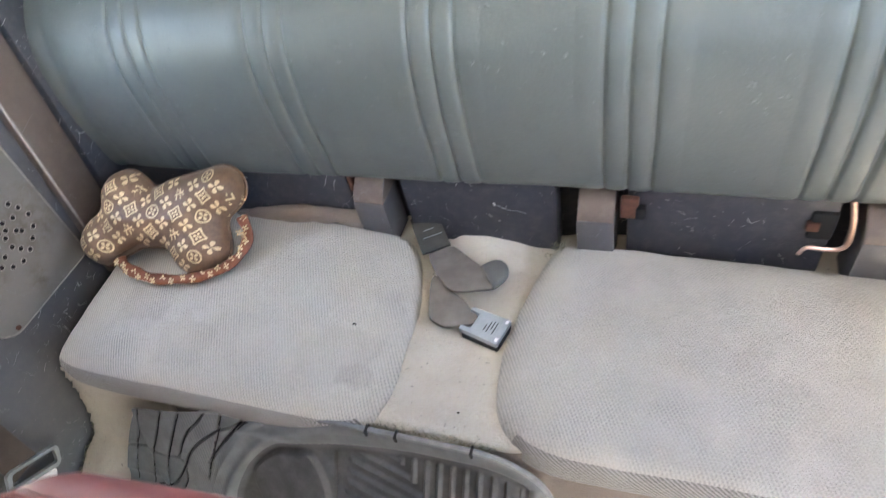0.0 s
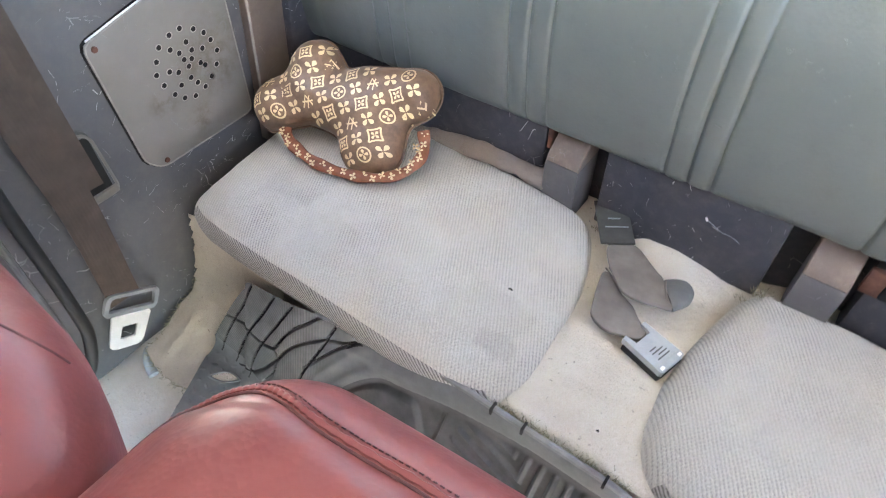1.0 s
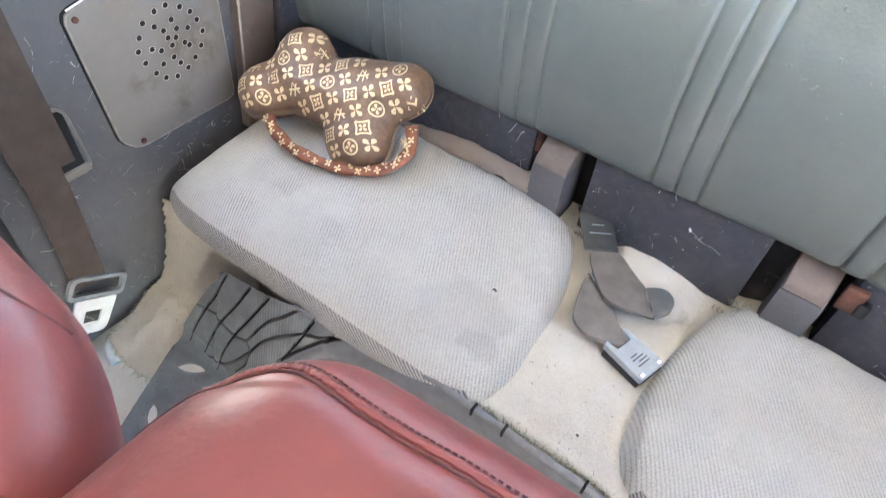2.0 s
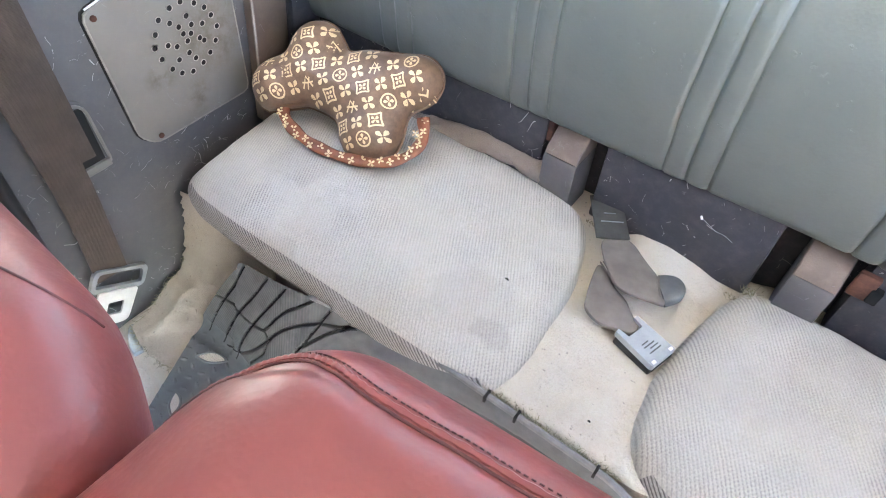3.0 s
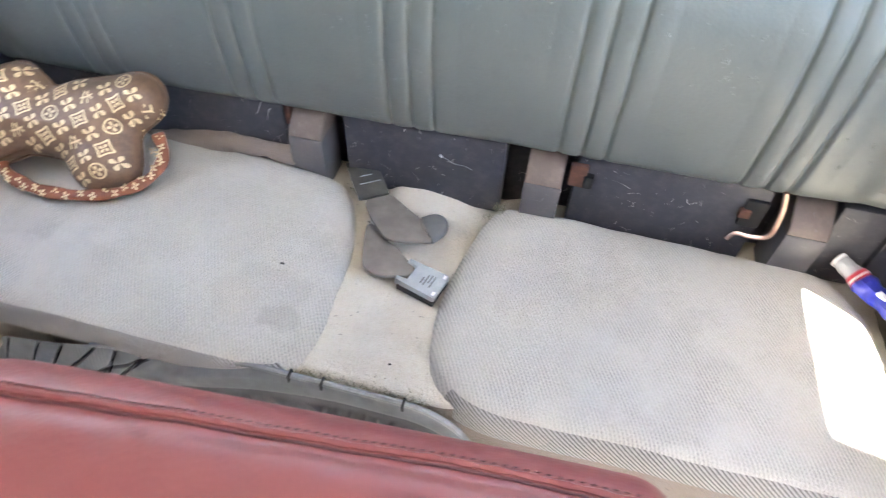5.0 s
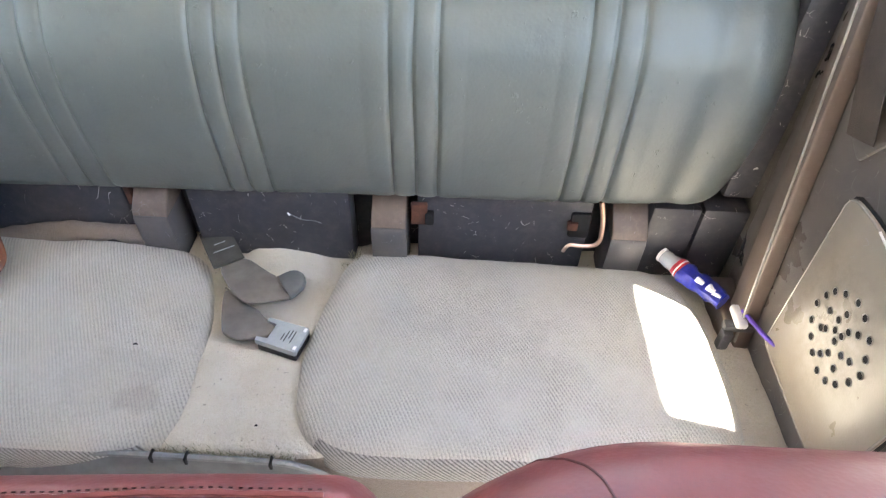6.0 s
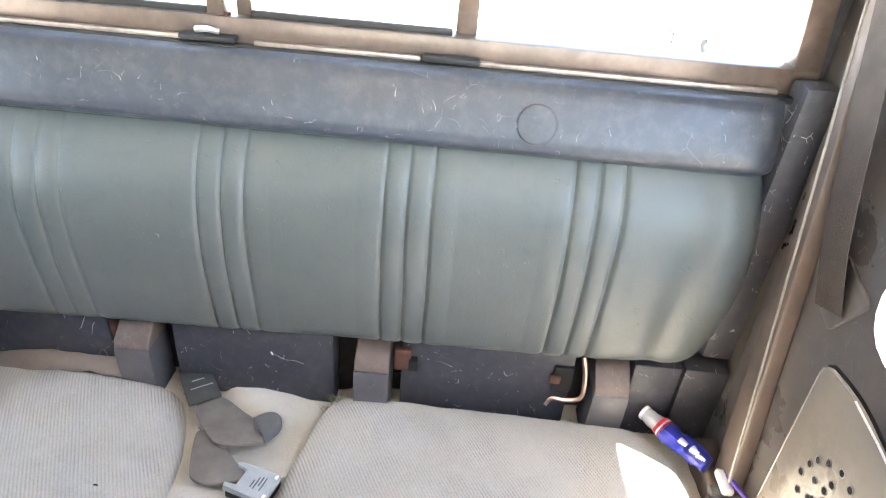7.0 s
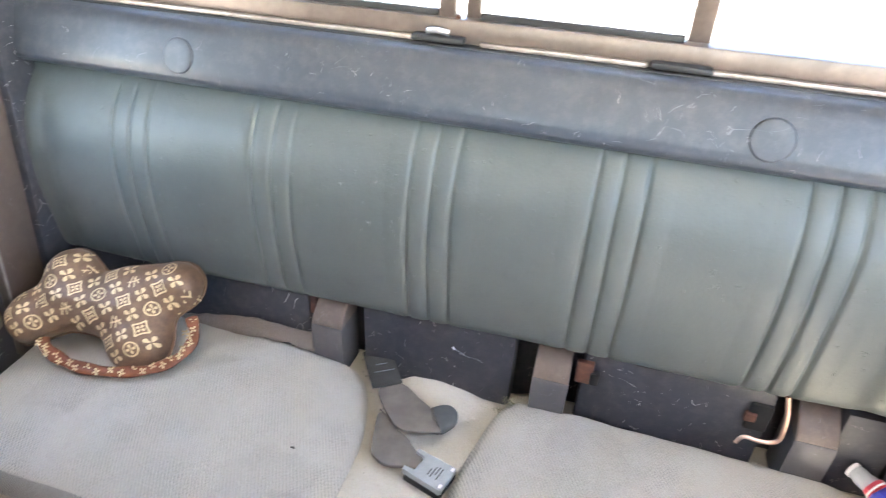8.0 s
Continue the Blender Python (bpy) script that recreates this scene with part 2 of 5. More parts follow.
M = dict(
    seat_cloth=cloth("seat_cloth", (0.690, 0.664, 0.620), (0.44, 0.415, 0.385), rib=0.0040, stain=0.4, strength=1.3, fade=0.50, dots=0.45, cream=(0.735, 0.705, 0.630), spots=((-0.10, 0.668, 0.066, 0.13), (-0.064, 0.650, 0.027, 0.24), (-0.43, 0.72, 0.060, 0.17), (-0.33, 0.66, 0.050, 0.10), (0.33, 0.72, 0.12, 0.09), (0.27, 0.83, 0.07, 0.09))),
    # the seat cloth again, darkened: shade of the front border put into the colour
    seat_side_shaded=cloth("seat_side_shaded", (0.50, 0.475, 0.455), (0.32, 0.295, 0.285), tip=0.75, rib=0.0041, stain=0.35, strength=1.2, fade=0.24),
    green=vinyl("green_vinyl", (0.084, 0.095, 0.090), (0.112, 0.122, 0.115), rough=0.42, spec=0.45, nicks=0.5),
    red=vinyl("red_vinyl", (0.114, 0.0260, 0.0270), (0.136, 0.032, 0.033), rough=0.43, grain=420, pore=0.16, blotch=0.22, coat=0.03, spec=0.32),
    red_thread=plain("red_thread", (0.040, 0.007, 0.009), 0.8),
    dark=plastic("dark_plastic", (0.080, 0.082, 0.088), 0.56, 0.8, tint=(0.45, 0.45, 0.46), seed=0.4, spec=0.35),
    ledge=plastic("ledge_plastic", (0.034, 0.039, 0.050), 0.40, 0.25, tint=(0.42, 0.43, 0.46), seed=2.1),
    back_dark=plastic("back_panel_plastic", (0.034, 0.035, 0.044), 0.5, 0.9, tint=(0.55, 0.53, 0.53), seed=3.3, more=0.0),
    # pale for the highlights on countersunk hole edges as well as their wear
    hole_rim=plain("rim_highlight_wear", (0.34, 0.31, 0.28), 0.4),
    speaker=plastic("speaker_plastic", (0.150, 0.142, 0.130), 0.46, 0.35, stains=(((-0.62, 0.745, 0.425), 0.075), ((-0.62, 0.655, 0.40), 0.03), ((-0.62, 0.70, 0.345), 0.035)), seed=1.2, dust=0.3, dust_col=(0.22, 0.19, 0.15)),
    brown=plastic("brown_trim", (0.112, 0.085, 0.072), 0.45, 0.3, seed=4.0, dust_col=(0.2, 0.16, 0.13)),
    bracket=plastic("bracket_plastic", (0.078, 0.075, 0.078), 0.5, 0.3, seed=5.0, dust=0.4, dust_col=(0.15, 0.135, 0.13)),
    bracket_top=plastic("bracket_top", (0.110, 0.082, 0.068), 0.5, 0.4, seed=7.0, dust=0.5, dust_col=(0.26, 0.20, 0.16)),
    rust=plain("rusty_steel", (0.11, 0.046, 0.030), 0.8, 0.2, 0.5),
    hook=plain("worn_copper_steel", (0.62, 0.42, 0.34), 0.28, 0.85, 0.25),
    rail=plain("worn_bright_metal", (0.36, 0.30, 0.27), 0.38, 0.6, 0.3),
    holder=plain("grey_holder", (0.22, 0.235, 0.25), 0.4, 0, 0.15),
    rubber_rim=plain("pale_rubber_rim", (0.17, 0.175, 0.178), 0.45, 0, 0.2, 0.15, 60),
    # darker rubber for the recessed tray: shade put into the colour, some dirt
    rubber_tray_shade=plain("shaded_soiled_rubber", (0.080, 0.081, 0.083), 0.70, 0, 0.35, 0.2, 22, 0.2),
    black=plain("black_rubber", (0.018, 0.018, 0.019), 0.6),
    hole=plain("hole_dark", (0.006, 0.006, 0.006), 0.9),
    carpet=carpet_mat("beige_carpet", (0.72, 0.675, 0.595), (0.54, 0.475, 0.395)),
    carpet_flap=carpet_mat("dirty_carpet", (0.60, 0.535, 0.445), (0.44, 0.37, 0.295)),
    # browner carpet copy: shade under the cushions put into the colour, with dirt
    carpet_brown=carpet_mat("shaded_soiled_carpet", (0.29, 0.235, 0.20), (0.21, 0.165, 0.14)),
    fibre=plain("carpet_fibre", (0.36, 0.34, 0.25), 1.0, 0, 0.5, 0.0, 300),
    rubber=plain("grey_rubber", (0.118, 0.124, 0.126), 0.50, 0, 0.22, 0.2, 30, 0.5),
    # near black: dirt and shade of the mat grooves in one colour
    groove=plain("groove_shade_dirt", (0.014, 0.014, 0.015), 0.8),
    belt=webbing("brown_webbing", (0.060, 0.046, 0.038)),
    strap=webbing("grey_webbing", (0.135, 0.122, 0.110)),
    sleeve=plain("sleeve_plastic", (0.066, 0.066, 0.060), 0.45),
    buckle=plain("grey_buckle", (0.34, 0.37, 0.39), 0.45, 0, 0.12),
    chrome=plain("worn_steel", (0.75, 0.75, 0.74), 0.28, 0.9, 0.1),
    tongue=plain("tongue_white", (0.72, 0.72, 0.72), 0.35, 0.3, 0.08),
    frame=plain("bronze_aluminium", (0.150, 0.113, 0.096), 0.36, 0.35, 0.2, 0.05),
    body=plain("white_paint", (0.80, 0.80, 0.78), 0.35, 0, 0.03, 0.02, 8),
    liner=plastic("roof_liner", (0.62, 0.60, 0.56), 0.8, 0.0),
    pillow=plain("brown_print_cloth", (0.158, 0.094, 0.058), 0.44, 0, 0.22, 0.4, 90),
    pillow_edge=plain("red_brown_cloth", (0.20, 0.065, 0.03), 0.5, 0, 0.25, 0.3, 90),
    print=plain("cream_print", (0.66, 0.51, 0.31), 0.5, 0, 0.12),
    blue=plain("blue_label", (0.02, 0.03, 0.30), 0.3, 0, 0.4),
    redband=plain("red_label", (0.5, 0.03, 0.05), 0.35),
    white=plain("white_plastic", (0.8, 0.8, 0.82), 0.4, 0, 0.05),
    purple=plain("purple_plastic", (0.10, 0.045, 0.42), 0.4),
    box=plastic("brown_box", (0.10, 0.075, 0.058), 0.45, 0.4, seed=6.0),
    scuff=plain("pale_scuff", (0.28, 0.28, 0.29), 0.7, 0, 0.3),
    # light enough to carry the highlight on the speaker covers' edges
    bead=plain("pale_bead", (0.30, 0.28, 0.26), 0.25, 0, 0.2),
    brown_wall=plastic("brown_side_plastic", (0.088, 0.076, 0.069), 0.33, 0.5, tint=(0.40, 0.38, 0.36), seed=0.9, dust_col=(0.17, 0.145, 0.125)),
    # base lightened to carry the sunlight bounced onto the right cover
    speaker_glare=plastic("brown_speaker_glare", (0.225, 0.192, 0.155), 0.30, 0.35, seed=1.7, dust=0.3, dust_col=(0.24, 0.20, 0.15), stains=(((0.685, 0.70, 0.44), 0.09),)),
    concrete=carpet_mat("pale_ground", (0.50, 0.47, 0.42), (0.38, 0.35, 0.30)),
    clear=None,
)
cm, _, cb = nodes_of("clear_plastic", 0.08)
cb.inputs["Transmission Weight"].default_value = 0.55
cb.inputs["Base Color"].default_value = (0.9, 0.93, 0.95, 1)
M["clear"] = cm
gm, _, gb = nodes_of("window_glass", 0.02)
gb.inputs["Transmission Weight"].default_value = 1.0
gb.inputs["IOR"].default_value = 1.45
M["glass"] = gm


from mathutils.bvhtree import BVHTree


# ---- building helpers ----
def thing(name, label="", category="", group="", kind="", at=(0, 0, 0)):
    ob = new(name)
    ob.location = at
    ob.empty_display_size = 0.05
    return tagged(ob, label, category, group, kind)


def part(name, bm, material, parent=None, label="", smooth=True, kind="", angle=40):
    bmesh.ops.recalc_face_normals(bm, faces=bm.faces)
    me = bpy.data.meshes.new(name)
    bm.to_mesh(me)
    bm.free()
    me.materials.append(material)
    if smooth:
        for p in me.polygons:
            p.use_smooth = True
        me.set_sharp_from_angle(angle=radians(angle))
    ob = new(name, me)
    if parent:
        ob.parent = parent
        ob.matrix_parent_inverse = parent.matrix_basis.inverted() if parent.parent is None else (parent.parent.matrix_basis @ parent.matrix_parent_inverse @ parent.matrix_basis).inverted()
    return tagged(ob, label, "", "", kind)


def structure(name, bm, material, label, category, smooth=True, angle=40):
    ob = part(name, bm, material, None, label, smooth, "structure", angle)
    ob["category"] = category
    return ob


def add_box(bm, lo, hi, bevel=0.0, seg=2, m=None):
    c = [(a + b) / 2 for a, b in zip(lo, hi)]
    s = [b - a for a, b in zip(lo, hi)]
    r = bmesh.ops.create_cube(bm, size=1.0, matrix=Matrix.Translation(c) @ Matrix.Diagonal((*s, 1)))
    vs = r["verts"]
    if bevel:
        es = list({e for v in vs for e in v.link_edges})
        out = bmesh.ops.bevel(bm, geom=es, offset=bevel, segments=seg, profile=0.5, affect="EDGES")
        vs = list({v for f in out["faces"] for v in f.verts} | {v for v in vs if v.is_valid})
    if m is not None:
        bmesh.ops.transform(bm, matrix=m, verts=vs)
    return bm


def box_bm(lo, hi, bevel=0.0, seg=2, m=None):
    return add_box(bmesh.new(), lo, hi, bevel, seg, m)


def surf(nu, nv, f, close_u=False, bm=None):
    """A grid of quads through f(u, v), u and v from 0 to 1."""
    bm = bm or bmesh.new()
    rows = []
    for i in range(nu + (0 if close_u else 1)):
        rows.append([bm.verts.new(f(i / nu, j / nv)) for j in range(nv + 1)])
    n = len(rows)
    for i in range(n if close_u else n - 1):
        a, b = rows[i], rows[(i + 1) % n]
        for j in range(nv):
            bm.faces.new((a[j], b[j], b[j + 1], a[j + 1]))
    return bm


def thicken(bm, shift):
    """Closes a sheet into a slab: a copy of it moved by shift, joined round the border."""
    ext = bmesh.ops.extrude_face_region(bm, geom=bm.faces[:], use_keep_orig=True)
    for g in ext["geom"]:
        if isinstance(g, bmesh.types.BMVert):
            g.co += Vector(shift)
    return bm


def sweep(points, r, seg=10, bm=None, flat=1.0, caps=True):
    """A round or flattened rod along a smooth line of points."""
    bm = bm or bmesh.new()
    ps = [Vector(p) for p in points]
    rings = []
    side = None
    for i, p in enumerate(ps):
        d = (ps[min(i + 1, len(ps) - 1)] - ps[max(i - 1, 0)]).normalized()
        if side is None:
            side = d.cross(Vector((0, 0, 1)) if abs(d.z) < 0.9 else Vector((0, 1, 0))).normalized()
        side = (side - d * side.dot(d)).normalized()
        up = d.cross(side)
        rad = r(i / (len(ps) - 1)) if callable(r) else r
        rings.append([bm.verts.new(p + side * rad * math.cos(a) + up * rad * flat * math.sin(a)) for a in (2 * math.pi * k / seg for k in range(seg))])
    for a, b in zip(rings, rings[1:]):
        for k in range(seg):
            bm.faces.new((a[k], a[(k + 1) % seg], b[(k + 1) % seg], b[k]))
    if caps:
        bm.faces.new(rings[0])
        bm.faces.new(rings[-1])
    return bm


def spline(points, n=8):
    """Catmull-Rom through the points."""
    ps = [Vector(p) for p in points]
    ps = [ps[0] * 2 - ps[1]] + ps + [ps[-1] * 2 - ps[-2]]
    out = []
    for i in range(1, len(ps) - 2):
        a, b, c, d = ps[i - 1:i + 3]
        for k in range(n):
            t = k / n
            out.append(0.5 * ((2 * b) + (c - a) * t + (2 * a - 5 * b + 4 * c - d) * t * t + (3 * b - 3 * c + d - a) * t ** 3))
    out.append(ps[-2])
    return out


def ribbon(points, sides, width, thick=0.0014, n=8):
    """A woven strap along points; sides gives the way across it at each point."""
    line = spline(points, n)
    across = spline(sides, n)
    bm = bmesh.new()
    uvl = bm.loops.layers.uv.new("UVMap")
    rings, run = [], 0.0
    for i, p in enumerate(line):
        d = (line[min(i + 1, len(line) - 1)] - line[max(i - 1, 0)]).normalized()
        s = (across[i] - d * across[i].dot(d)).normalized()
        nrm = d.cross(s).normalized()
        if i:
            run += (p - line[i - 1]).length
        cols = []
        for k in range(7):
            w = (k / 6 - 0.5) * width
            e = 1.0 if 0 < k < 6 else 0.45
            cols.append((bm.verts.new(p + s * w + nrm * thick / 2 * e), bm.verts.new(p + s * w - nrm * thick / 2 * e), k / 6))
        rings.append((cols, run))
    for (a, ra), (b, rb) in zip(rings, rings[1:]):
        for k in range(6):
            for top in (0, 1):
                f = bm.faces.new((a[k][top], a[k + 1][top], b[k + 1][top], b[k][top]))
                for lp, uv in zip(f.loops, ((a[k][2], ra), (a[k + 1][2], ra), (b[k + 1][2], rb), (b[k][2], rb))):
                    lp[uvl].uv = uv
        for k in (0, 6):
            bm.faces.new((a[k][0], a[k][1], b[k][1], b[k][0]))
    for cols, _ in (rings[0], rings[-1]):
        for k in range(6):
            bm.faces.new((cols[k][0], cols[k][1], cols[k + 1][1], cols[k + 1][0]))
    return bm


def round_outline(corners, per=10):
    """A closed outline with rounded corners: (x, y, radius) in order."""
    out = []
    n = len(corners)
    for i in range(n):
        p = Vector(corners[i][:2])
        a = (Vector(corners[i - 1][:2]) - p)
        b = (Vector(corners[(i + 1) % n][:2]) - p)
        r = min(corners[i][2], a.length * 0.49, b.length * 0.49)
        p0, p1 = p + a.normalized() * r, p + b.normalized() * r
        for k in range(per + 1):
            t = k / per
            out.append(p0 * (1 - t) ** 2 + p * 2 * t * (1 - t) + p1 * t * t)
    return out


def even(outline, n):
    """The same closed outline in n even steps."""
    pts = outline + [outline[0]]
    acc = [0.0]
    for a, b in zip(pts, pts[1:]):
        acc.append(acc[-1] + (b - a).length)
    out, j = [], 0
    for k in range(n):
        s = acc[-1] * k / n
        while acc[j + 1] < s:
            j += 1
        t = (s - acc[j]) / max(1e-9, acc[j + 1] - acc[j])
        out.append(pts[j].lerp(pts[j + 1], t))
    return out


def plate(outline, holes, depth, place):
    """A slab with through holes: outlines in the plane, place(u, v, w) gives the point."""
    bm = bmesh.new()
    edges = []
    for loop in [outline] + holes:
        vs = [bm.verts.new((p[0], p[1], 0)) for p in loop]
        for a, b in zip(vs, vs[1:] + vs[:1]):
            edges.append(bm.edges.new((a, b)))
    bmesh.ops.triangle_fill(bm, edges=edges, use_beauty=True, normal=(0, 0, 1))
    ext = bmesh.ops.extrude_face_region(bm, geom=bm.faces[:])
    for g in ext["geom"]:
        if isinstance(g, bmesh.types.BMVert):
            g.co.z += depth
    for v in bm.verts:
        v.co = place(*v.co)
    return bm


def dish(outline, place, depth, r=0.004, steps=3, crown=0.0):
    """A panel with a rounded rim, standing proud by depth."""
    c = sum((Vector(p) for p in outline), Vector((0, 0))) / len(outline)
    size = max((Vector(p) - c).length for p in outline)
    rings = [(0.0, 0.0)] + [(r * (1 - math.cos(k * math.pi / 2 / steps)), depth - r + r * math.sin(k * math.pi / 2 / steps)) for k in range(steps + 1)]
    bm = bmesh.new()
    loops = []
    for inset, h in rings:
        loops.append([bm.verts.new(place(*(c + (Vector(p) - c) * (1 - inset / size)), h)) for p in outline])
    for k in (0.66, 0.33):
        loops.append([bm.verts.new(place(*(c + (Vector(p) - c) * (1 - r / size) * k), depth + crown * (1 - k * k))) for p in outline])
    n = len(outline)
    for a, b in zip(loops, loops[1:]):
        for i in range(n):
            bm.faces.new((a[i], a[(i + 1) % n], b[(i + 1) % n], b[i]))
    bm.faces.new(loops[-1])
    bm.faces.new(list(reversed(loops[0])))
    return bm


def hump(x, lo, hi):
    t = max(0.0, min(1.0, (x - lo) / (hi - lo)))
    return t * t * (3 - 2 * t)


# ---- the cab: setting ----
LEFT, RIGHT = -0.62, 0.685
FLOOR = 0.030
PLAT_Y = 0.622                                   # front of the raised carpeted platform


def plat_z(y):
    return 0.2875 - 0.085 * (y - 0.58)


def floor_z(x, y):
    wob = 0.006 * noise.noise((x * 9, y * 9, 0.3)) + 0.003 * noise.noise((x * 27, y * 27, 2.3))
    return FLOOR + wob


structure("floor", thicken(surf(70, 90, lambda u, v: Vector((LEFT - 0.02 + (RIGHT - LEFT + 0.04) * u, -1.3 + 2.27 * v, floor_z(LEFT + (RIGHT - LEFT) * u, -1.3 + 2.27 * v)))), (0, 0, -0.03)),
          M["carpet"], "dirty beige carpeted cab floor", "floor")


def platform_point(u, v):
    x = LEFT + 0.085 + (RIGHT - LEFT - 0.075) * u
    L = v * 0.70
    wob = 0.004 * noise.noise((x * 11, v * 9, 5.1)) + 0.0025 * noise.noise((x * 31, v * 27, 7.7))
    lip = PLAT_Y - 0.017 * hump(x, -0.09, -0.03) * (1 - hump(x, 0.14, 0.19))
    if L < 0.28:
        y, z = lip + 0.006 * math.sin(x * 40) * (1 - L / 0.28), L
        y -= 0.012 * (1 - hump(x, -0.62, -0.50))
        y -= 0.5 * wob
    else:
        y = lip + (L - 0.28) * 0.86
        z = plat_z(y) + wob + 0.020 * hump(y, 0.88, 0.93) * hump(x, -0.035, 0.0) * (1 - hump(x, 0.03, 0.14))
    return Vector((x, y, z))


platform = thing("carpeted_platform", "worn beige carpet over the raised rear platform", "carpet", kind="structure", at=(0.03, 0.62, 0.03))
part("carpet_top", thicken(surf(150, 60, lambda u, v: platform_point(u, 0.4 + 0.6 * v)), (0, 0.012, -0.012)), M["carpet"], platform, angle=180)
# upright front: the cushion overhang's shade is in its brown
part("carpet_front", thicken(surf(150, 40, lambda u, v: platform_point(u, 0.4 * v)), (0, 0.012, -0.004)), M["carpet_brown"], platform, "soiled brown carpet on the upright front, shade in its colour", angle=180)


# carpet coming down over the platform front and spreading on the floor by the side panel
FLAP_WALL = spline([(-0.600, 0.616, 0.225), (-0.611, 0.606, 0.149), (-0.612, 0.578, 0.076), (-0.608, 0.543, 0.066), (-0.600, 0.505, 0.054), (-0.590, 0.457, 0.049)], 8)
FLAP_MAT = spline([(-0.400, 0.620, 0.278), (-0.405, 0.606, 0.150), (-0.415, 0.586, 0.085), (-0.430, 0.552, 0.050), (-0.450, 0.505, 0.046), (-0.470, 0.455, 0.044)], 8)


def flap_point(u, v):
    t = v * (len(FLAP_WALL) - 1)
    i = min(int(t), len(FLAP_WALL) - 2)
    a, b = FLAP_WALL[i].lerp(FLAP_WALL[i + 1], t - i), FLAP_MAT[i].lerp(FLAP_MAT[i + 1], t - i)
    p = a.lerp(b, u)
    free = math.sin(math.pi * u) * hump(v, 0.1, 0.4)
    w = 0.006 * noise.noise((p.x * 14, v * 5, 1.0)) + 0.004 * noise.noise((p.x * 40, v * 16, 4.0))
    fold = 0.005 * math.exp(-((u - 0.16 - 0.12 * v) / 0.07) ** 2) * hump(v, 0.35, 0.6) * (1 - hump(v, 0.85, 1.0))
    edge = hump(v, 0.9, 1.0)
    p.y += -0.7 * free * w - 0.6 * fold - edge * (0.012 * math.sin(math.pi * u) + 0.004 * noise.noise((u * 9, 8.0, 0.0)))
    p.z += 0.8 * free * w + fold + 0.004 * edge
    if u < 0.02:
        p += Vector((0.004, 0.006, 0.004)) * noise.noise((v * 40, 2.0, 0.0))
    return p


flap = thing("carpet_flap", "loose piece of dirty beige carpet beside the side panel", "carpet", at=(-0.55, 0.52, 0.04))
part("carpet_sheet", thicken(surf(60, 80, flap_point), (0, 0.004, -0.006)), M["carpet_flap"], flap, angle=180)
rag = random.Random(4)
frays = bmesh.new()
for k in range(260):
    u, v = (0.0, rag.uniform(0.35, 1.0)) if k % 2 else (rag.uniform(0, 0.9), 1.0)
    p = flap_point(u, v)
    sweep([p, p + Vector((rag.gauss(0, 0.003), rag.gauss(-0.002, 0.003), rag.uniform(-0.002, 0.003)))], 0.0004, 4, frays)
part("torn_edge", frays, M["fibre"], flap, "frayed torn edge fibres", kind="stuff")
hose = thing("drain_hose", "short grey hose end under the carpet flap", "hose", at=(-0.60, 0.45, 0.01))
part("tube", sweep(spline([(-0.596, 0.462, 0.040), (-0.584, 0.452, 0.043), (-0.568, 0.443, 0.041), (-0.552, 0.438, 0.037)], 5), 0.008, 10), M["buckle"], hose)
# dark lower panel between side wall and cushion
structure("trim", plate([Vector(p) for p in ((LEFT, 0.10), (LEFT + 0.048, 0.10), (LEFT + 0.048, 0.155), (LEFT, 0.160))], [], 0.340, lambda u, v, w: Vector((u, 0.967 - w, v))), M["dark"], "dark plastic lower side panel beside the cushion", "panel", smooth=False)

# side walls with a quarter window each
# left window's unseen top is set low to cut sky light
WIN_LEFT = [(0.47, 0.595, 0.05), (0.790, 0.605, 0.07), (0.755, 0.93, 0.06), (0.48, 0.93, 0.04)]
WIN_RIGHT = [(0.595, 0.60, 0.04), (0.775, 0.60, 0.07), (0.722, 1.11, 0.06), (0.508, 1.11, 0.04)]
DOORWAY = [(-0.92, 0.02, 0.08), (0.37, 0.02, 0.08), (0.40, 1.18, 0.06), (-0.55, 1.18, 0.08), (-0.98, 0.70, 0.05)]


def side_wall(name, x, sign, label, opening, window, end, material):
    outline = [Vector(p) for p in ((-1.35, -0.05), (end, -0.05), (end, 1.28), (-0.75, 1.28), (-1.35, 0.78))]
    holes = [round_outline(hole, 6) for hole in (window, opening) if hole]
    return structure(name, plate(outline, holes, 0.024, lambda u, v, w: Vector((x + sign * w, u, v))), M[material], label, "side panel", smooth=False)


# unseen door stretch left solid, without its window, to block light
side_wall("wall_left", LEFT, -1, "scratched dark grey plastic side panel of the cab", None, WIN_LEFT, 0.885, "dark")
side_wall("wall_right", RIGHT, 1, "scuffed dark brown-grey plastic side panel with an open doorway", DOORWAY, WIN_RIGHT, 1.06, "brown_wall")
structure("wall_corner", box_bm((LEFT - 0.064, 0.862, -0.05), (LEFT - 0.040, 1.06, 1.28)), M["back_dark"], "dark recessed rear corner panel of the cab", "panel", smooth=False)

# rear wall with the long sliding window
REARWIN = [(-0.625, 0.745, 0.01), (0.672, 0.745, 0.01), (0.62, 1.16, 0.05), (-0.57, 1.16, 0.05)]
structure("wall_back", plate([Vector(p) for p in ((LEFT - 0.063, -0.05), (RIGHT + 0.023, -0.05), (RIGHT + 0.023, 1.28), (LEFT - 0.063, 1.28))],
                             [round_outline(REARWIN, 5)], 0.05, lambda u, v, w: Vector((u, 0.968 + w + 0.12 * max(0.0, min(v, 0.8) - 0.45), v))), M["back_dark"], "dark rear cab wall with a sliding window", "wall", smooth=False)
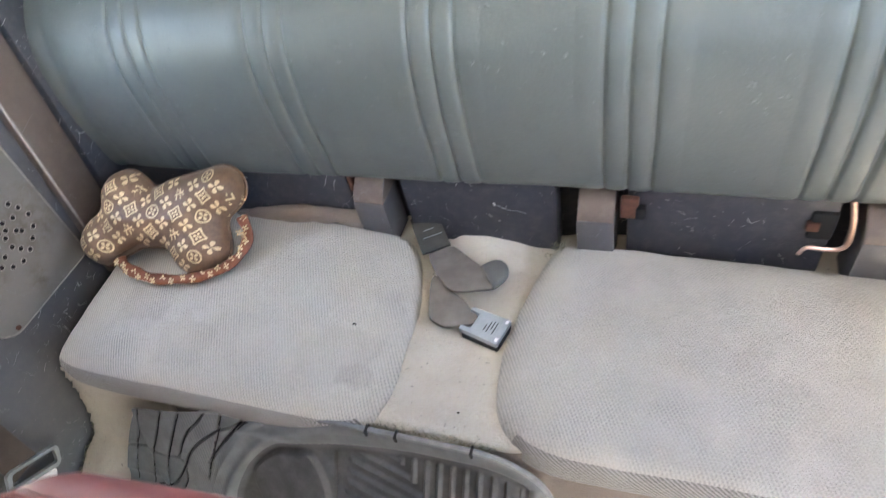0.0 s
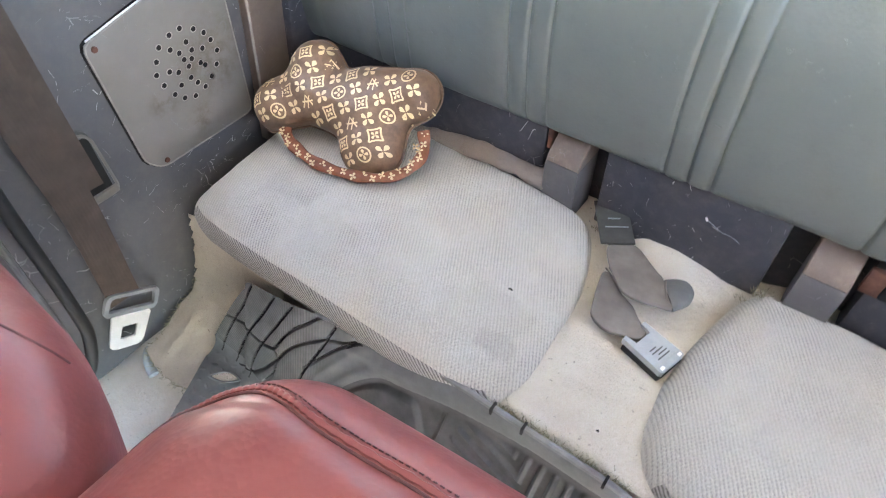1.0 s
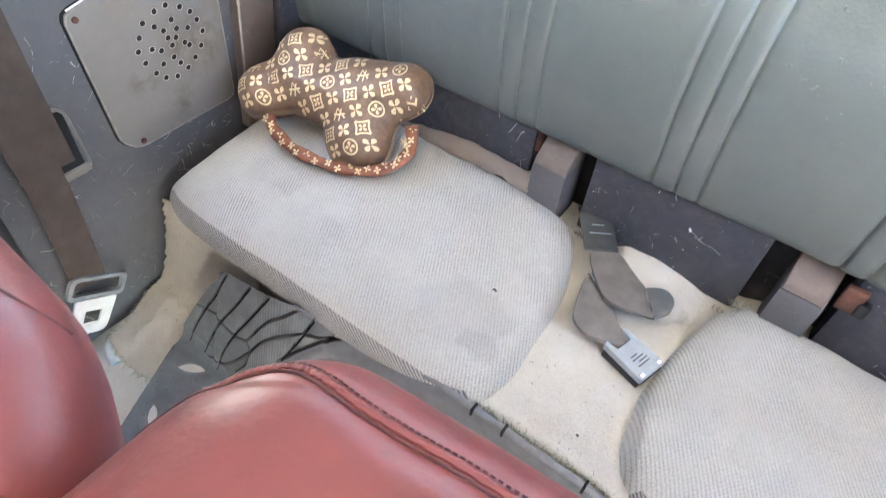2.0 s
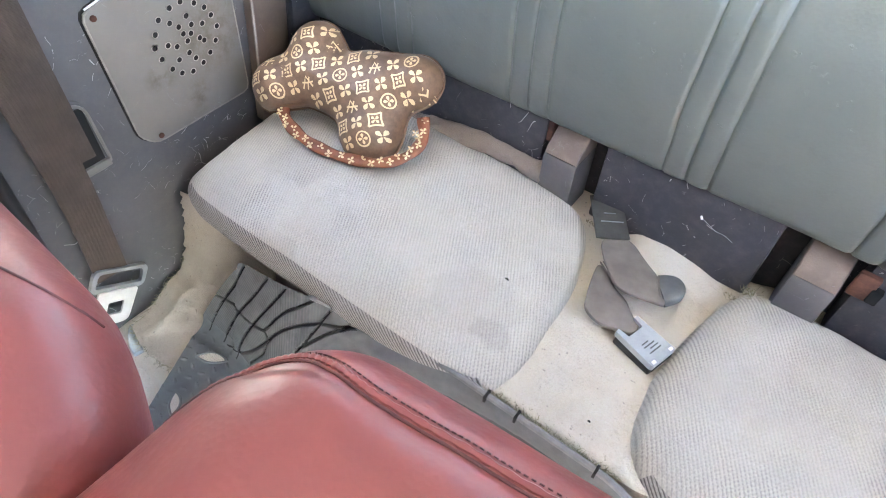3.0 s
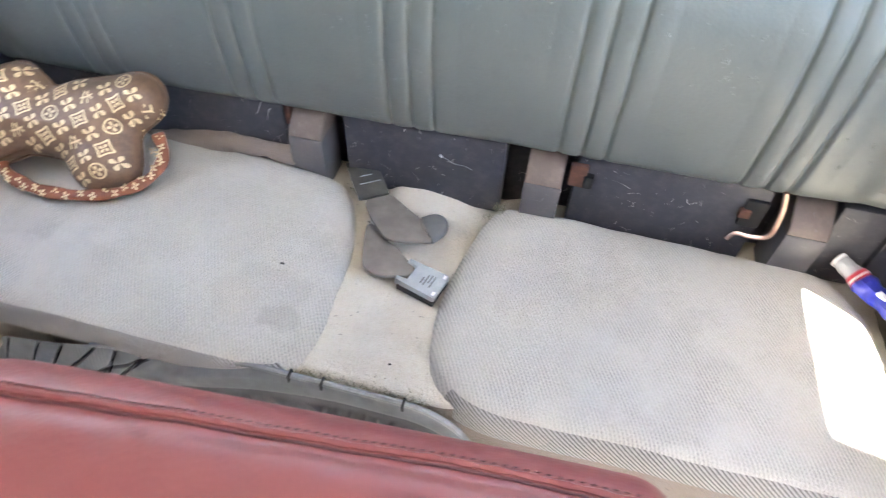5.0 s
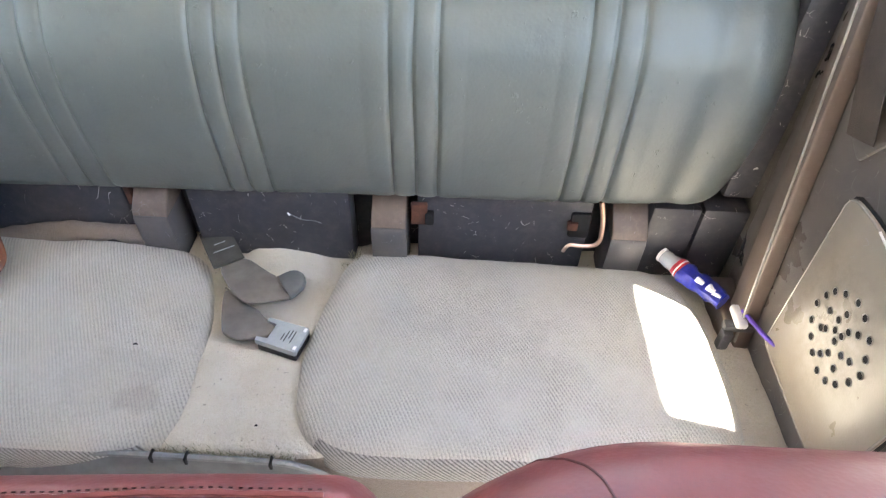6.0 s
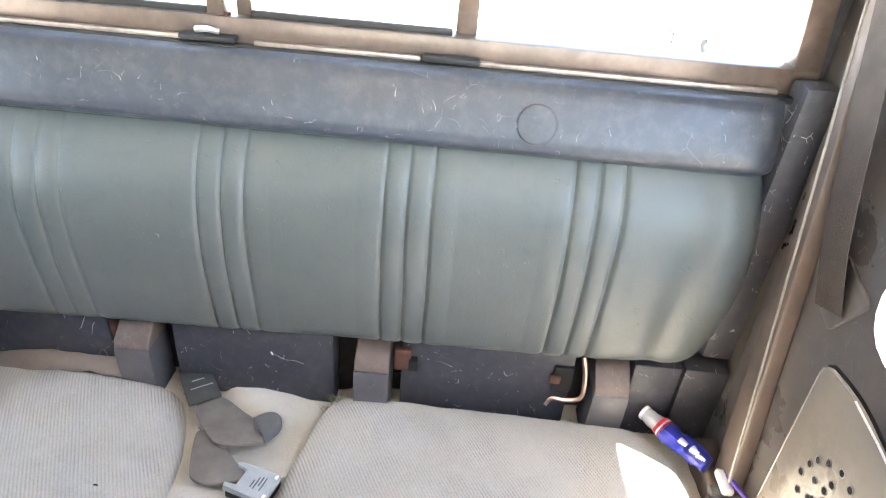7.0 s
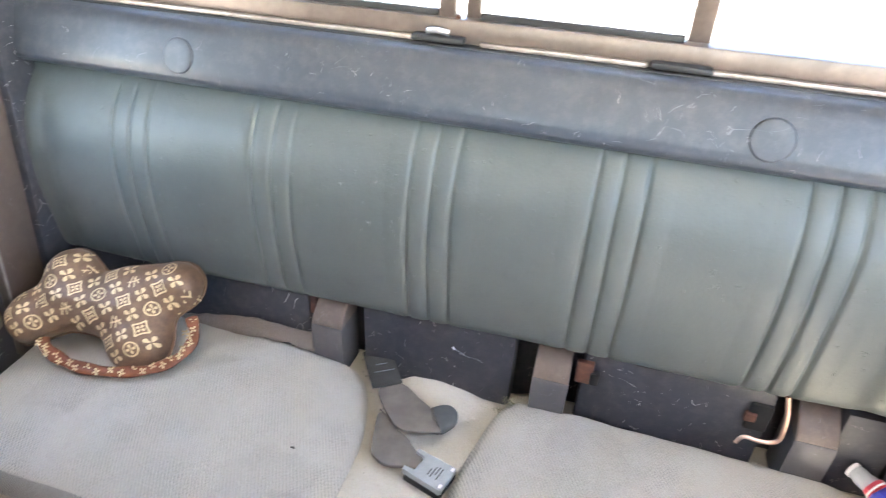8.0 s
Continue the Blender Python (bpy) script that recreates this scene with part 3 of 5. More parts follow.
structure("ceiling", box_bm((LEFT - 0.06, -0.8, 1.28), (RIGHT + 0.02, 1.08, 1.32)), M["liner"], "grey cab roof lining", "ceiling", smooth=False)
# unseen wall; its windscreen opening is cut low to hold back light
structure("wall_front", plate([Vector(p) for p in ((LEFT - 0.063, -0.05), (RIGHT + 0.023, -0.05), (RIGHT + 0.023, 1.28), (LEFT - 0.063, 1.28))],
                              [round_outline([(-0.62, 0.76, 0.05), (0.66, 0.76, 0.05), (0.60, 1.10, 0.06), (-0.56, 1.10, 0.06)], 5)], 0.05,
                              lambda u, v, w: Vector((u, -1.35 - w + 0.6 * max(0, v - 0.78) / 0.5, v))), M["back_dark"], "dark unseen front wall, windscreen opening kept low to limit light", "wall", smooth=False)

# ---- rear window ----
win = thing("window_1", "sliding rear cab window in bronze aluminium frames", "window", kind="structure", at=(0.015, 1.0, 0.77))
part("window_frame", box_bm((-0.64, 0.958, 0.784), (0.672, 0.992, 0.812), 0.003), M["frame"], win)
part("window_frame", box_bm((-0.62, 0.962, 1.13), (0.65, 0.99, 1.165), 0.003), M["frame"], win)
for xa, xb, lean in ((-0.645, -0.615, 0.04), (0.645, 0.675, -0.04)):
    bm = box_bm((xa, 0.960, 0.80), (xb, 0.991, 1.15), 0.003)
    for v in bm.verts:
        v.co.x += lean * (v.co.z - 0.8) / 0.35
    part("window_frame", bm, M["frame"], win)
for x, w, y in ((-0.262, 0.022, 0.982), (0.005, 0.020, 0.970), (0.034, 0.018, 0.980), (0.283, 0.024, 0.984)):
    part("mullion", box_bm((x - w / 2, y - 0.008, 0.806), (x + w / 2, y + 0.008, 1.14), 0.003), M["frame"], win)
for xa, xb in ((-0.25, -0.006), (0.045, 0.268)):
    part("seal_strip", box_bm((xa, 0.965, 0.811), (xb, 0.972, 0.819), 0.001), M["black"], win)
for xa, xb in ((-0.60, 0.0), (0.05, 0.235), (0.30, 0.63)):
    part("sill_rail", box_bm((xa, 0.9485, 0.7855), (xb, 0.9565, 0.7905), 0.001), M["rail"], win, "bright worn metal rail")
part("seal_strip", box_bm((-0.63, 0.940, 0.778), (0.665, 0.958, 0.7855), 0.002), M["black"], win)
for x in (0.0, 0.27):
    part("latch", box_bm((x - 0.032, 0.9405, 0.787), (x + 0.032, 0.957, 0.794), 0.003), M["black"], win, "black sliding catch")
part("latch_pin", sweep(spline([(-0.012, 0.945, 0.7985), (0.0, 0.943, 0.8005), (0.014, 0.945, 0.7985)], 4), 0.0035, 8), M["chrome"], win, "bright latch pin")
part("red_stop", box_bm((0.017, 0.9585, 0.812), (0.022, 0.966, 0.816), 0.001), M["rust"], win)
for xa, xb, y in ((-0.612, -0.27, 0.984), (-0.255, 0.0, 0.974), (0.04, 0.275, 0.9815), (0.293, 0.642, 0.986)):
    g = part("pane", box_bm((xa, y, 0.81), (xb, y + 0.003, 1.135)), M["glass"], win, smooth=False)
    g.visible_shadow = False

for o in win.children:
    o.location = o.location + Vector((0, 0.028, -0.024))

# ---- padded ledge below the window ----
def ledge_point(u, v):
    prof = [(0.960, 0.676), (0.936, 0.680), (0.927, 0.689), (0.928, 0.702), (0.938, 0.729), (0.947, 0.749), (0.954, 0.757), (0.966, 0.760), (0.993, 0.758)]
    t = v * (len(prof) - 1)
    i = min(int(t), len(prof) - 2)
    f = t - i
    y = prof[i][0] * (1 - f) + prof[i + 1][0] * f
    z = prof[i][1] * (1 - f) + prof[i + 1][1] * f
    x = -0.644 + 1.288 * u
    e = max(0.0, abs(x) - 0.608) / 0.036
    y += 0.03 * (1 - math.sqrt(max(0.0, 1 - e * e)))
    y += 0.0012 * noise.noise((x * 6, z * 10, 0.0))
    return Vector((x, y, z))


ledge = thing("window_ledge", "scratched blue-grey plastic ledge below the rear window", "trim", kind="structure", at=(0.02, 0.94, 0.72))
part("ledge_panel", surf(160, 24, ledge_point), M["ledge"], ledge, angle=50)
for x in (-0.328, 0.369):
    a = math.atan2(0.0095, 0.0275)
    def plug(u, v, w, x=x):
        return Vector((x, 0.9346, 0.717)) + Vector((u, v * math.sin(a) - w * math.cos(a), v * math.cos(a) + w * math.sin(a)))
    ring = [Vector((0.0225 * math.cos(k * math.pi / 20), 0.0225 * math.sin(k * math.pi / 20))) for k in range(40)]
    part("round_plug", dish(ring, plug, 0.0032, 0.0025), M["ledge"], ledge, "round press-in plastic plug")
for xa, xb in ((LEFT - 0.045, -0.630), (0.645, RIGHT + 0.005)):
    part("corner_trim", box_bm((xa, 0.948, 0.40), (xb, 0.99, 0.78), 0.008), M["back_dark"], ledge)

def scuffs(parent, place, spots, seed, length=0.010, wide=0.00032):
    """Pale scratches as thin raised strokes in loose clusters; place(u, v) gives a point on the surface."""
    r = random.Random(seed)
    bm = bmesh.new()
    for u, v, n, spread in spots:
        for _ in range(n):
            a, b, way = u + r.gauss(0, spread), v + r.gauss(0, spread * 0.6), r.choice((0.2, 0.9, 1.4, 2.3)) + r.gauss(0, 0.3)
            line = [(a, b)]
            for _ in range(r.randint(2, 6)):
                way += r.gauss(0, 0.45)
                step = length * r.uniform(0.1, 0.35)
                line.append((line[-1][0] + step * math.cos(way), line[-1][1] + step * math.sin(way)))
            sweep([place(*p) for p in line], lambda t, w=wide * r.uniform(0.5, 1.6): w * (1.1 - t), 4, bm, flat=0.5)
    part("scuff_marks", bm, M["scuff"], parent, "pale scratches", kind="stuff")


def on_ledge(x, h):
    """A place on the ledge's sloping front, h metres up from its lower edge."""
    return ledge_point((x + 0.644) / 1.288, 0.25 + 0.375 * max(0.0, min(1.0, h / 0.062))) + Vector((0, -0.0004, 0.0001))


scuffs(ledge, on_ledge, [(x, h, (n + 1) // 2, 0.013) for x, h, n in ((-0.50, 0.030, 4), (-0.29, 0.045, 3), (-0.168, 0.042, 4), (-0.13, 0.028, 8), (-0.10, 0.034, 5), (-0.04, 0.020, 7), (-0.02, 0.030, 4), (0.08, 0.020, 6), (0.12, 0.012, 5), (0.17, 0.012, 9), (0.19, 0.008, 6),
                                                             (0.207, 0.044, 4), (0.252, 0.034, 7), (0.25, 0.018, 4), (0.315, 0.026, 3), (0.372, 0.030, 2), (0.40, 0.018, 3), (0.445, 0.020, 3), (0.54, 0.030, 2))], 3)
left_panel = bpy.data.objects["wall_left"]
scuffs(left_panel, lambda y, z: Vector((LEFT + 0.0004, y, z)), [(0.575, 0.29, 9, 0.03), (0.60, 0.24, 6, 0.03), (0.53, 0.20, 5, 0.03), (0.46, 0.30, 6, 0.03), (0.68, 0.24, 4, 0.04), (0.55, 0.46, 4, 0.03), (0.44, 0.50, 4, 0.03)], 9, 0.014, 0.0004)

# ---- backrest ----
SEAMS = [(-0.413, 0.40), (-0.197, 0.55), (0.019, 0.75), (0.235, 0.85), (0.450, 0.85)]   # place, depth
GAP = 0.028                                      # between the stitched lines of one seam


def rest_profile(s):
    """The bolster from under the ledge, out over the bulge and in again below."""
    pts = [(0.986, 0.702), (0.966, 0.692), (0.944, 0.674), (0.923, 0.648), (0.908, 0.616), (0.900, 0.580), (0.8975, 0.542), (0.899, 0.500), (0.903, 0.458), (0.907, 0.424), (0.913, 0.407), (0.925, 0.398), (0.955, 0.396)]
    t = s * (len(pts) - 1)
    i = min(int(t), len(pts) - 2)
    f = t - i
    p0, p1, p2, p3 = (Vector(pts[max(0, min(len(pts) - 1, k))]) for k in (i - 1, i, i + 1, i + 2))
    return 0.5 * ((2 * p1) + (p2 - p0) * f + (2 * p0 - 5 * p1 + 4 * p2 - p3) * f * f + (3 * p1 - 3 * p2 + p3 - p0) * f ** 3)


def rest_half(z):
    """Half the bolster's length: its ends are rounded in height as well."""
    return 0.654 - 0.020 * ((z - 0.54) / 0.13) ** 2


def rest_point(x, v):
    y, z = rest_profile(v)
    front = hump(v, 0.05, 0.22) * (1 - hump(v, 0.84, 0.97))
    for xs, k in SEAMS:
        for o in (-GAP, 0.0, GAP):
            wig = 0.0020 * noise.noise((z * 9, xs * 7 + o * 40, 0))
            d = (x - xs - o - wig) / 0.0028
            if abs(d) < 4:
                y += 0.0036 * k * front * math.exp(-d * d)
        d = abs(x - xs)
        if d < GAP:
            y -= 0.0025 * k * front * abs(math.sin(d / GAP * math.pi))
        d = (d - GAP) / 0.030
        if 0 < d < 1:                            # the panels puff up beside the seams
            y -= 0.0014 * k * front * math.sin(d * math.pi)
    y += front * (0.004 * noise.noise((x * 5, z * 6, 3.0)) + 0.0012 * noise.noise((x * 19, z * 15, 9.0)))
    for xd, s in ((0.566, 0.9), (-0.565, 0.7)):
        dd = (x - xd - 0.02 * (z - 0.55)) / 0.017
        y += 0.0050 * s * front * math.exp(-dd * dd)
    roll = 0.062 if x > 0 else 0.036
    e = min(1.0, max(0.0, abs(x - (0.008 if x > 0 else -0.004)) - rest_half(z) + roll) / roll)
    y += (0.985 - 0.04 * (0.70 - z) - y) * (1 - math.sqrt(max(0.0, 1 - e * e)))
    return Vector((x, y, z + 0.022 * (x - 0.12)))


rest = thing("rear_backrest", "grey-green vinyl bench backrest with triple stitched seams", "backrest", at=(0.015, 0.93, 0.40))


def rest_section(lo, hi, n):
    """The skin between two upright lines lo(v) and hi(v)."""
    return surf(n, 52, lambda u, v: rest_point(lo(v) + (hi(v) - lo(v)) * u, v))


bounds = [lambda v: -0.004 - rest_half(rest_profile(v)[1])] + [lambda v, k=k, o=o: SEAMS[k][0] + o for k in range(5) for o in (-GAP, GAP)] + [lambda v: 0.008 + rest_half(rest_profile(v)[1])]
for k in range(11):
    if k % 2:
        part("seam_flute", rest_section(bounds[k], bounds[k + 1], 60), M["green"], rest, "padded flute between stitched seams", angle=180)
    else:
        part("vinyl_panel", rest_section(bounds[k], bounds[k + 1], 100), M["green"], rest, angle=180)

# carpet bunched up behind the cushion
fold = sweep(spline([(-0.40, 0.922, 0.275), (-0.34, 0.922, 0.288), (-0.28, 0.921, 0.300), (-0.23, 0.920, 0.306), (-0.185, 0.920, 0.305), (-0.155, 0.926, 0.300), (-0.120, 0.930, 0.290)], 8), lambda t: 0.014 + 0.002 * math.sin(t * 9), 14)
for v in fold.verts:
    v.co += Vector((0, 0.003, 0.004)) * noise.noise(v.co * 40)
# same darkened carpet, its brown also standing in for shade here
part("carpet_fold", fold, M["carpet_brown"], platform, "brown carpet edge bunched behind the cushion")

# ---- panels and hinges under the backrest ----
for xa, xb, z0 in ((LEFT - 0.04, -0.172, 0.262), (-0.084, 0.142, 0.262), (0.236, 0.474, 0.262), (0.554, 0.6195, 0.262), (0.6225, RIGHT - 0.001, 0.262)):
    structure("trim", box_bm((xa, 0.930, z0), (xb, 0.9675, 0.425 if xa < 0.5 else 0.394), 0.004), M["back_dark"], "scuffed dark plastic kick panel below the backrest", "panel")


def bracket(x, pin):
    b = thing("hinge_bracket", "worn grey-brown plastic hinge cover below the backrest", "bracket", "backrest hinge covers", at=(x, 0.93, 0.28))

    def shell(prof, w):
        bm = bmesh.new()
        rows = []
        for s, k in ((-1, 0.985), (-0.93, 1.0), (0.93, 1.0), (1, 0.985)):
            rows.append([bm.verts.new((x + w * s, 0.967 + (y - 0.967) * (k if n < len(prof) - 1 else 1), z - (0.0015 if abs(s) == 1 else 0))) for n, (y, z) in enumerate(prof)])
        for a, e in zip(rows, rows[1:]):
            for n in range(len(prof) - 1):
                bm.faces.new((a[n], e[n], e[n + 1], a[n + 1]))
        for r in (rows[0], rows[-1]):
            bm.faces.new(r)
        bm.faces.new([r[0] for r in rows] + [r[-1] for r in reversed(rows)])
        return bm

    part("cover", shell([(0.967, 0.262), (0.911, 0.262), (0.909, 0.300), (0.908, 0.346), (0.910, 0.350), (0.967, 0.3505)], 0.0245), M["bracket"], b, angle=30)
    part("cover_top", shell([(0.967, 0.351), (0.910, 0.351), (0.913, 0.360), (0.922, 0.368), (0.945, 0.386), (0.967, 0.392)], 0.0242), M["bracket_top"], b, "worn tan upper face", angle=30)
    if pin:
        part("hinge_pin", box_bm((x - 0.036, 0.930, 0.352), (x - 0.0275, 0.955, 0.385), 0.002), M["rust"], b, "rusty steel hinge pin")
    return b


for x, pin in ((-0.135, True), (0.197, False), (0.527, False)):
    bracket(x, pin)
tab = thing("steel_tab", "rusty steel tab beside the hinge cover", "tab", at=(0.243, 0.93, 0.36))
part("plate", box_bm((0.2275, 0.921, 0.350), (0.250, 0.9295, 0.386), 0.002), M["rust"], tab)
part("slot", box_bm((0.247, 0.9185, 0.352), (0.259, 0.929, 0.372), 0.002), M["hole"], tab)
hook = thing("latch_hook", "bright worn metal latch hook with a bent end", "hook", at=(0.49, 0.92, 0.35))
part("rod", sweep(spline([(0.481, 0.924, 0.405), (0.4875, 0.921, 0.378), (0.4905, 0.919, 0.350), (0.4895, 0.918, 0.337), (0.4820, 0.917, 0.3305), (0.466, 0.916, 0.3295), (0.452, 0.916, 0.331), (0.446, 0.915, 0.328), (0.442, 0.914, 0.319)], 6), lambda t: 0.0036 * (1 - 0.25 * t), 10, flat=0.75), M["hook"], hook)
part("slot", box_bm((0.4465, 0.9245, 0.336), (0.474, 0.9335, 0.380), 0.003), M["hole"], hook)
part("catch_plate", box_bm((0.4425, 0.9210, 0.352), (0.4570, 0.9290, 0.366), 0.002), M["rust"], hook, "rusty catch behind the hook")

# ---- rear seat cushions ----
def closed_spline(points, n=8):
    """Catmull-Rom round a closed outline in the plane."""
    ps = [Vector(p) for p in points]
    out = []
    for i in range(len(ps)):
        a, b, c, d = (ps[(i + k) % len(ps)] for k in (-1, 0, 1, 2))
        for k in range(n):
            t = k / n
            out.append(0.5 * ((2 * b) + (c - a) * t + (2 * a - 5 * b + 4 * c - d) * t * t + (3 * b - 3 * c + d - a) * t ** 3))
    return out


def cushion(name, outline, zt, label):
    c = thing(name, label, "seat cushion", "rear jump seat cushions", at=(sum(p[0] for p in outline) / len(outline), 0.74, 0.28))
    out = even(closed_spline(outline), 180)
    cen = sum(out, Vector((0, 0))) / len(out)
    rows = [(0.02, -0.010), (0.2, -0.0098), (0.4, -0.0085), (0.56, -0.0065), (0.70, -0.0035), (0.79, -0.0005), (0.86, 0.0030), (0.905, 0.0062), (0.937, 0.0102), (0.960, 0.0148), (0.978, 0.0205),
            (0.990, 0.0275), (0.997, 0.035), (1.0, 0.043), (0.999, 0.051), (0.992, 0.059), (0.975, 0.065), (0.94, 0.067)]
    bm = bmesh.new()
    loops = []
    for k, drop in rows:
        loop = []
        for p in out:
            q = cen + (p - cen) * k
            soft = 1 if drop < 0.03 else 0.3
            lump = 0.005 * noise.noise((q.x * 7, q.y * 7, zt * 9)) + 0.0025 * noise.noise((q.x * 17, q.y * 17, 4.0))
            pull = 0.0012 * noise.noise((q.x * 55, q.y * 55, 8.0)) * hump(k, 0.85, 0.97)
            loop.append(bm.verts.new((q.x, q.y, zt - 0.045 * (q.y - 0.60) - drop + lump * soft + pull)))
        loops.append(loop)
    n = len(out)
    top, border = [], []
    for j, (a, b) in enumerate(zip(loops, loops[1:])):
        for i in range(n):
            f = bm.faces.new((a[i], a[(i + 1) % n], b[(i + 1) % n], b[i]))
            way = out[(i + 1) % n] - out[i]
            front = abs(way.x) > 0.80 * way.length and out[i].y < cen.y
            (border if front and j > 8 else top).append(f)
    bm.faces.new(loops[0])
    bm.faces.new(loops[-1])
    low = bm.copy()
    low.faces.ensure_lookup_table(), bm.faces.ensure_lookup_table()
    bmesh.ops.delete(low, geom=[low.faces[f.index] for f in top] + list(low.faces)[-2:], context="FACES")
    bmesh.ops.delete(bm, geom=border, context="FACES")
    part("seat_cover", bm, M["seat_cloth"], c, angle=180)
    # front faces wear the darkened cloth in place of real shade
    part("seat_border", low, M["seat_side_shaded"], c, "ribbed border cloth, front shade in its colour", angle=180)
    return c


cushion("seat_cushion", [(-0.548, 0.612), (-0.560, 0.683), (-0.574, 0.774), (-0.584, 0.850), (-0.572, 0.906), (-0.525, 0.930), (-0.35, 0.934), (-0.20, 0.926), (-0.112, 0.922), (-0.070, 0.900), (-0.040, 0.833), (-0.026, 0.770),
                         (-0.019, 0.690), (-0.019, 0.632), (-0.032, 0.599), (-0.074, 0.586), (-0.20, 0.584), (-0.33, 0.584), (-0.46, 0.585), (-0.522, 0.591)], 0.312, "pale grey cloth jump seat cushion, faded and stained")
cushion("seat_cushion", [(0.112, 0.660), (0.103, 0.722), (0.105, 0.775), (0.118, 0.855), (0.136, 0.912), (0.170, 0.930), (0.315, 0.930), (0.45, 0.926), (0.565, 0.922), (0.603, 0.900), (0.629, 0.852),
                         (0.642, 0.772), (0.641, 0.680), (0.628, 0.628), (0.585, 0.607), (0.45, 0.603), (0.338, 0.602), (0.25, 0.599), (0.178, 0.601), (0.134, 0.622)], 0.312, "pale grey cloth jump seat cushion partly in sunlight")

# ---- red front seats ----
def seat_back(x0, x1, y0, y1, z0, z1, label, seam, r=0.07, lean=0.22, r2=None, cuts=36, crease=None, yaw=0.0, ry=0.062):
    s = thing("front_seat_back", label, "front seat", "front seat backs", at=((x0 + x1) / 2, (y0 + y1) / 2, z0))
    cx, cy, cz = (x0 + x1) / 2, (y0 + y1) / 2, (z0 + z1) / 2
    hx, hy, hz = (x1 - x0) / 2, (y1 - y0) / 2, (z1 - z0) / 2
    bm = bmesh.new()
    bmesh.ops.create_cube(bm, size=2.0)
    bmesh.ops.subdivide_edges(bm, edges=bm.edges[:], cuts=cuts, use_grid_fill=True)

    for v in bm.verts:
        x, y, z = v.co
        q = Vector((x * hx, y * hy, z * hz))
        rv = Vector((min((r2 or r) if x > 0 else r, hx), min(ry, hy), min(0.055, hz)))
        core = Vector((max(-hx + rv.x, min(hx - rv.x, q.x)), max(-hy + rv.y, min(hy - rv.y, q.y)), max(-hz + rv.z, min(hz - rv.z, q.z))))
        d = Vector(((q.x - core.x) / rv.x, (q.y - core.y) / rv.y, (q.z - core.z) / rv.z))
        m = max(abs(d.x), abs(d.y), abs(d.z))
        if m > 1e-6 and d.length > 1e-6:
            d = d * (m / d.length)
        p = core + Vector((d.x * rv.x, d.y * rv.y, d.z * rv.z))
        p.x += 0.004 * noise.noise((p.x * 9, p.z * 9, 1))
        p.z += 0.006 * (1 - (p.x / hx) ** 2) + 0.003 * noise.noise((p.x * 8 + cx * 5, p.y * 12, 2))
        if crease and p.z > hz - 0.05:                # the pulled-in seam with puckers along it
            ys = crease(cx + p.x) - cy - yaw * (p.x - hx)
            p.z -= 0.0016 * math.exp(-((p.y - ys) / 0.0042) ** 2)
            p.z += 0.0011 * noise.noise((p.x * 60, 3.3, cx)) * math.exp(-((p.y - ys) / 0.016) ** 2)
        p.y += lean * (p.z - hz) + yaw * (p.x - hx)
        v.co = Vector((cx, cy, cz)) + p
    hull = part("upholstery", bm, M["red"], s, angle=180)
    if seam:
        tree = BVHTree.FromPolygons([v.co for v in hull.data.vertices], [p.vertices for p in hull.data.polygons])
        flat = [Vector((p.x, p.y, 0.0)) for p in spline(seam, 30)]

        def laid(side, lift):
            """The seam line moved sideways in plan and dropped onto the cover."""
            out = []
            for k, p in enumerate(flat):
                d = (flat[min(k + 1, len(flat) - 1)] - flat[max(k - 1, 0)]).normalized()
                q, nrm, _, _ = tree.ray_cast(Vector((p.x + d.y * side, p.y - d.x * side, 1.2)), Vector((0, 0, -1)))
                if q is not None:
                    out.append(q + nrm * lift)
            return out

        line, ridge, second = laid(0.0, 0.0001), laid(0.0022, 0.0002), laid(0.0046, 0.0003)
        part("seam_groove", sweep(line, 0.00055, 8), M["red_thread"], s, "dark seam line")
        if len(seam) < 6:
            return s
        part("welt", sweep(ridge, lambda t: 0.0012 + 0.0002 * math.sin(t * 330), 8, flat=0.7), M["red"], s, "rolled red welt")
        acc, marks = 0.0, []
        for a, b in zip(second, second[1:]):
            acc += (b - a).length
            if acc > 0.0019:
                acc = 0.0
                marks.append((a, (b - a).normalized()))
        bm = bmesh.new()
        for p, d in marks:
            sweep([p - d * 0.0007, p, p + d * 0.0007], 0.00030, 5, bm)
        part("stitching", bm, M["red_thread"], s, "dark red stitching")
    return s


seat_back(-0.58, 0.0, 0.18, 0.346, 0.20, 0.740, "dark red vinyl front seat back with a rounded shoulder", [(-0.13, 0.300, 0.72), (-0.094, 0.3165, 0.72), (-0.079, 0.322, 0.72), (-0.067, 0.3262, 0.72), (-0.055, 0.331, 0.715)], r=0.10, r2=0.08, yaw=-0.04)
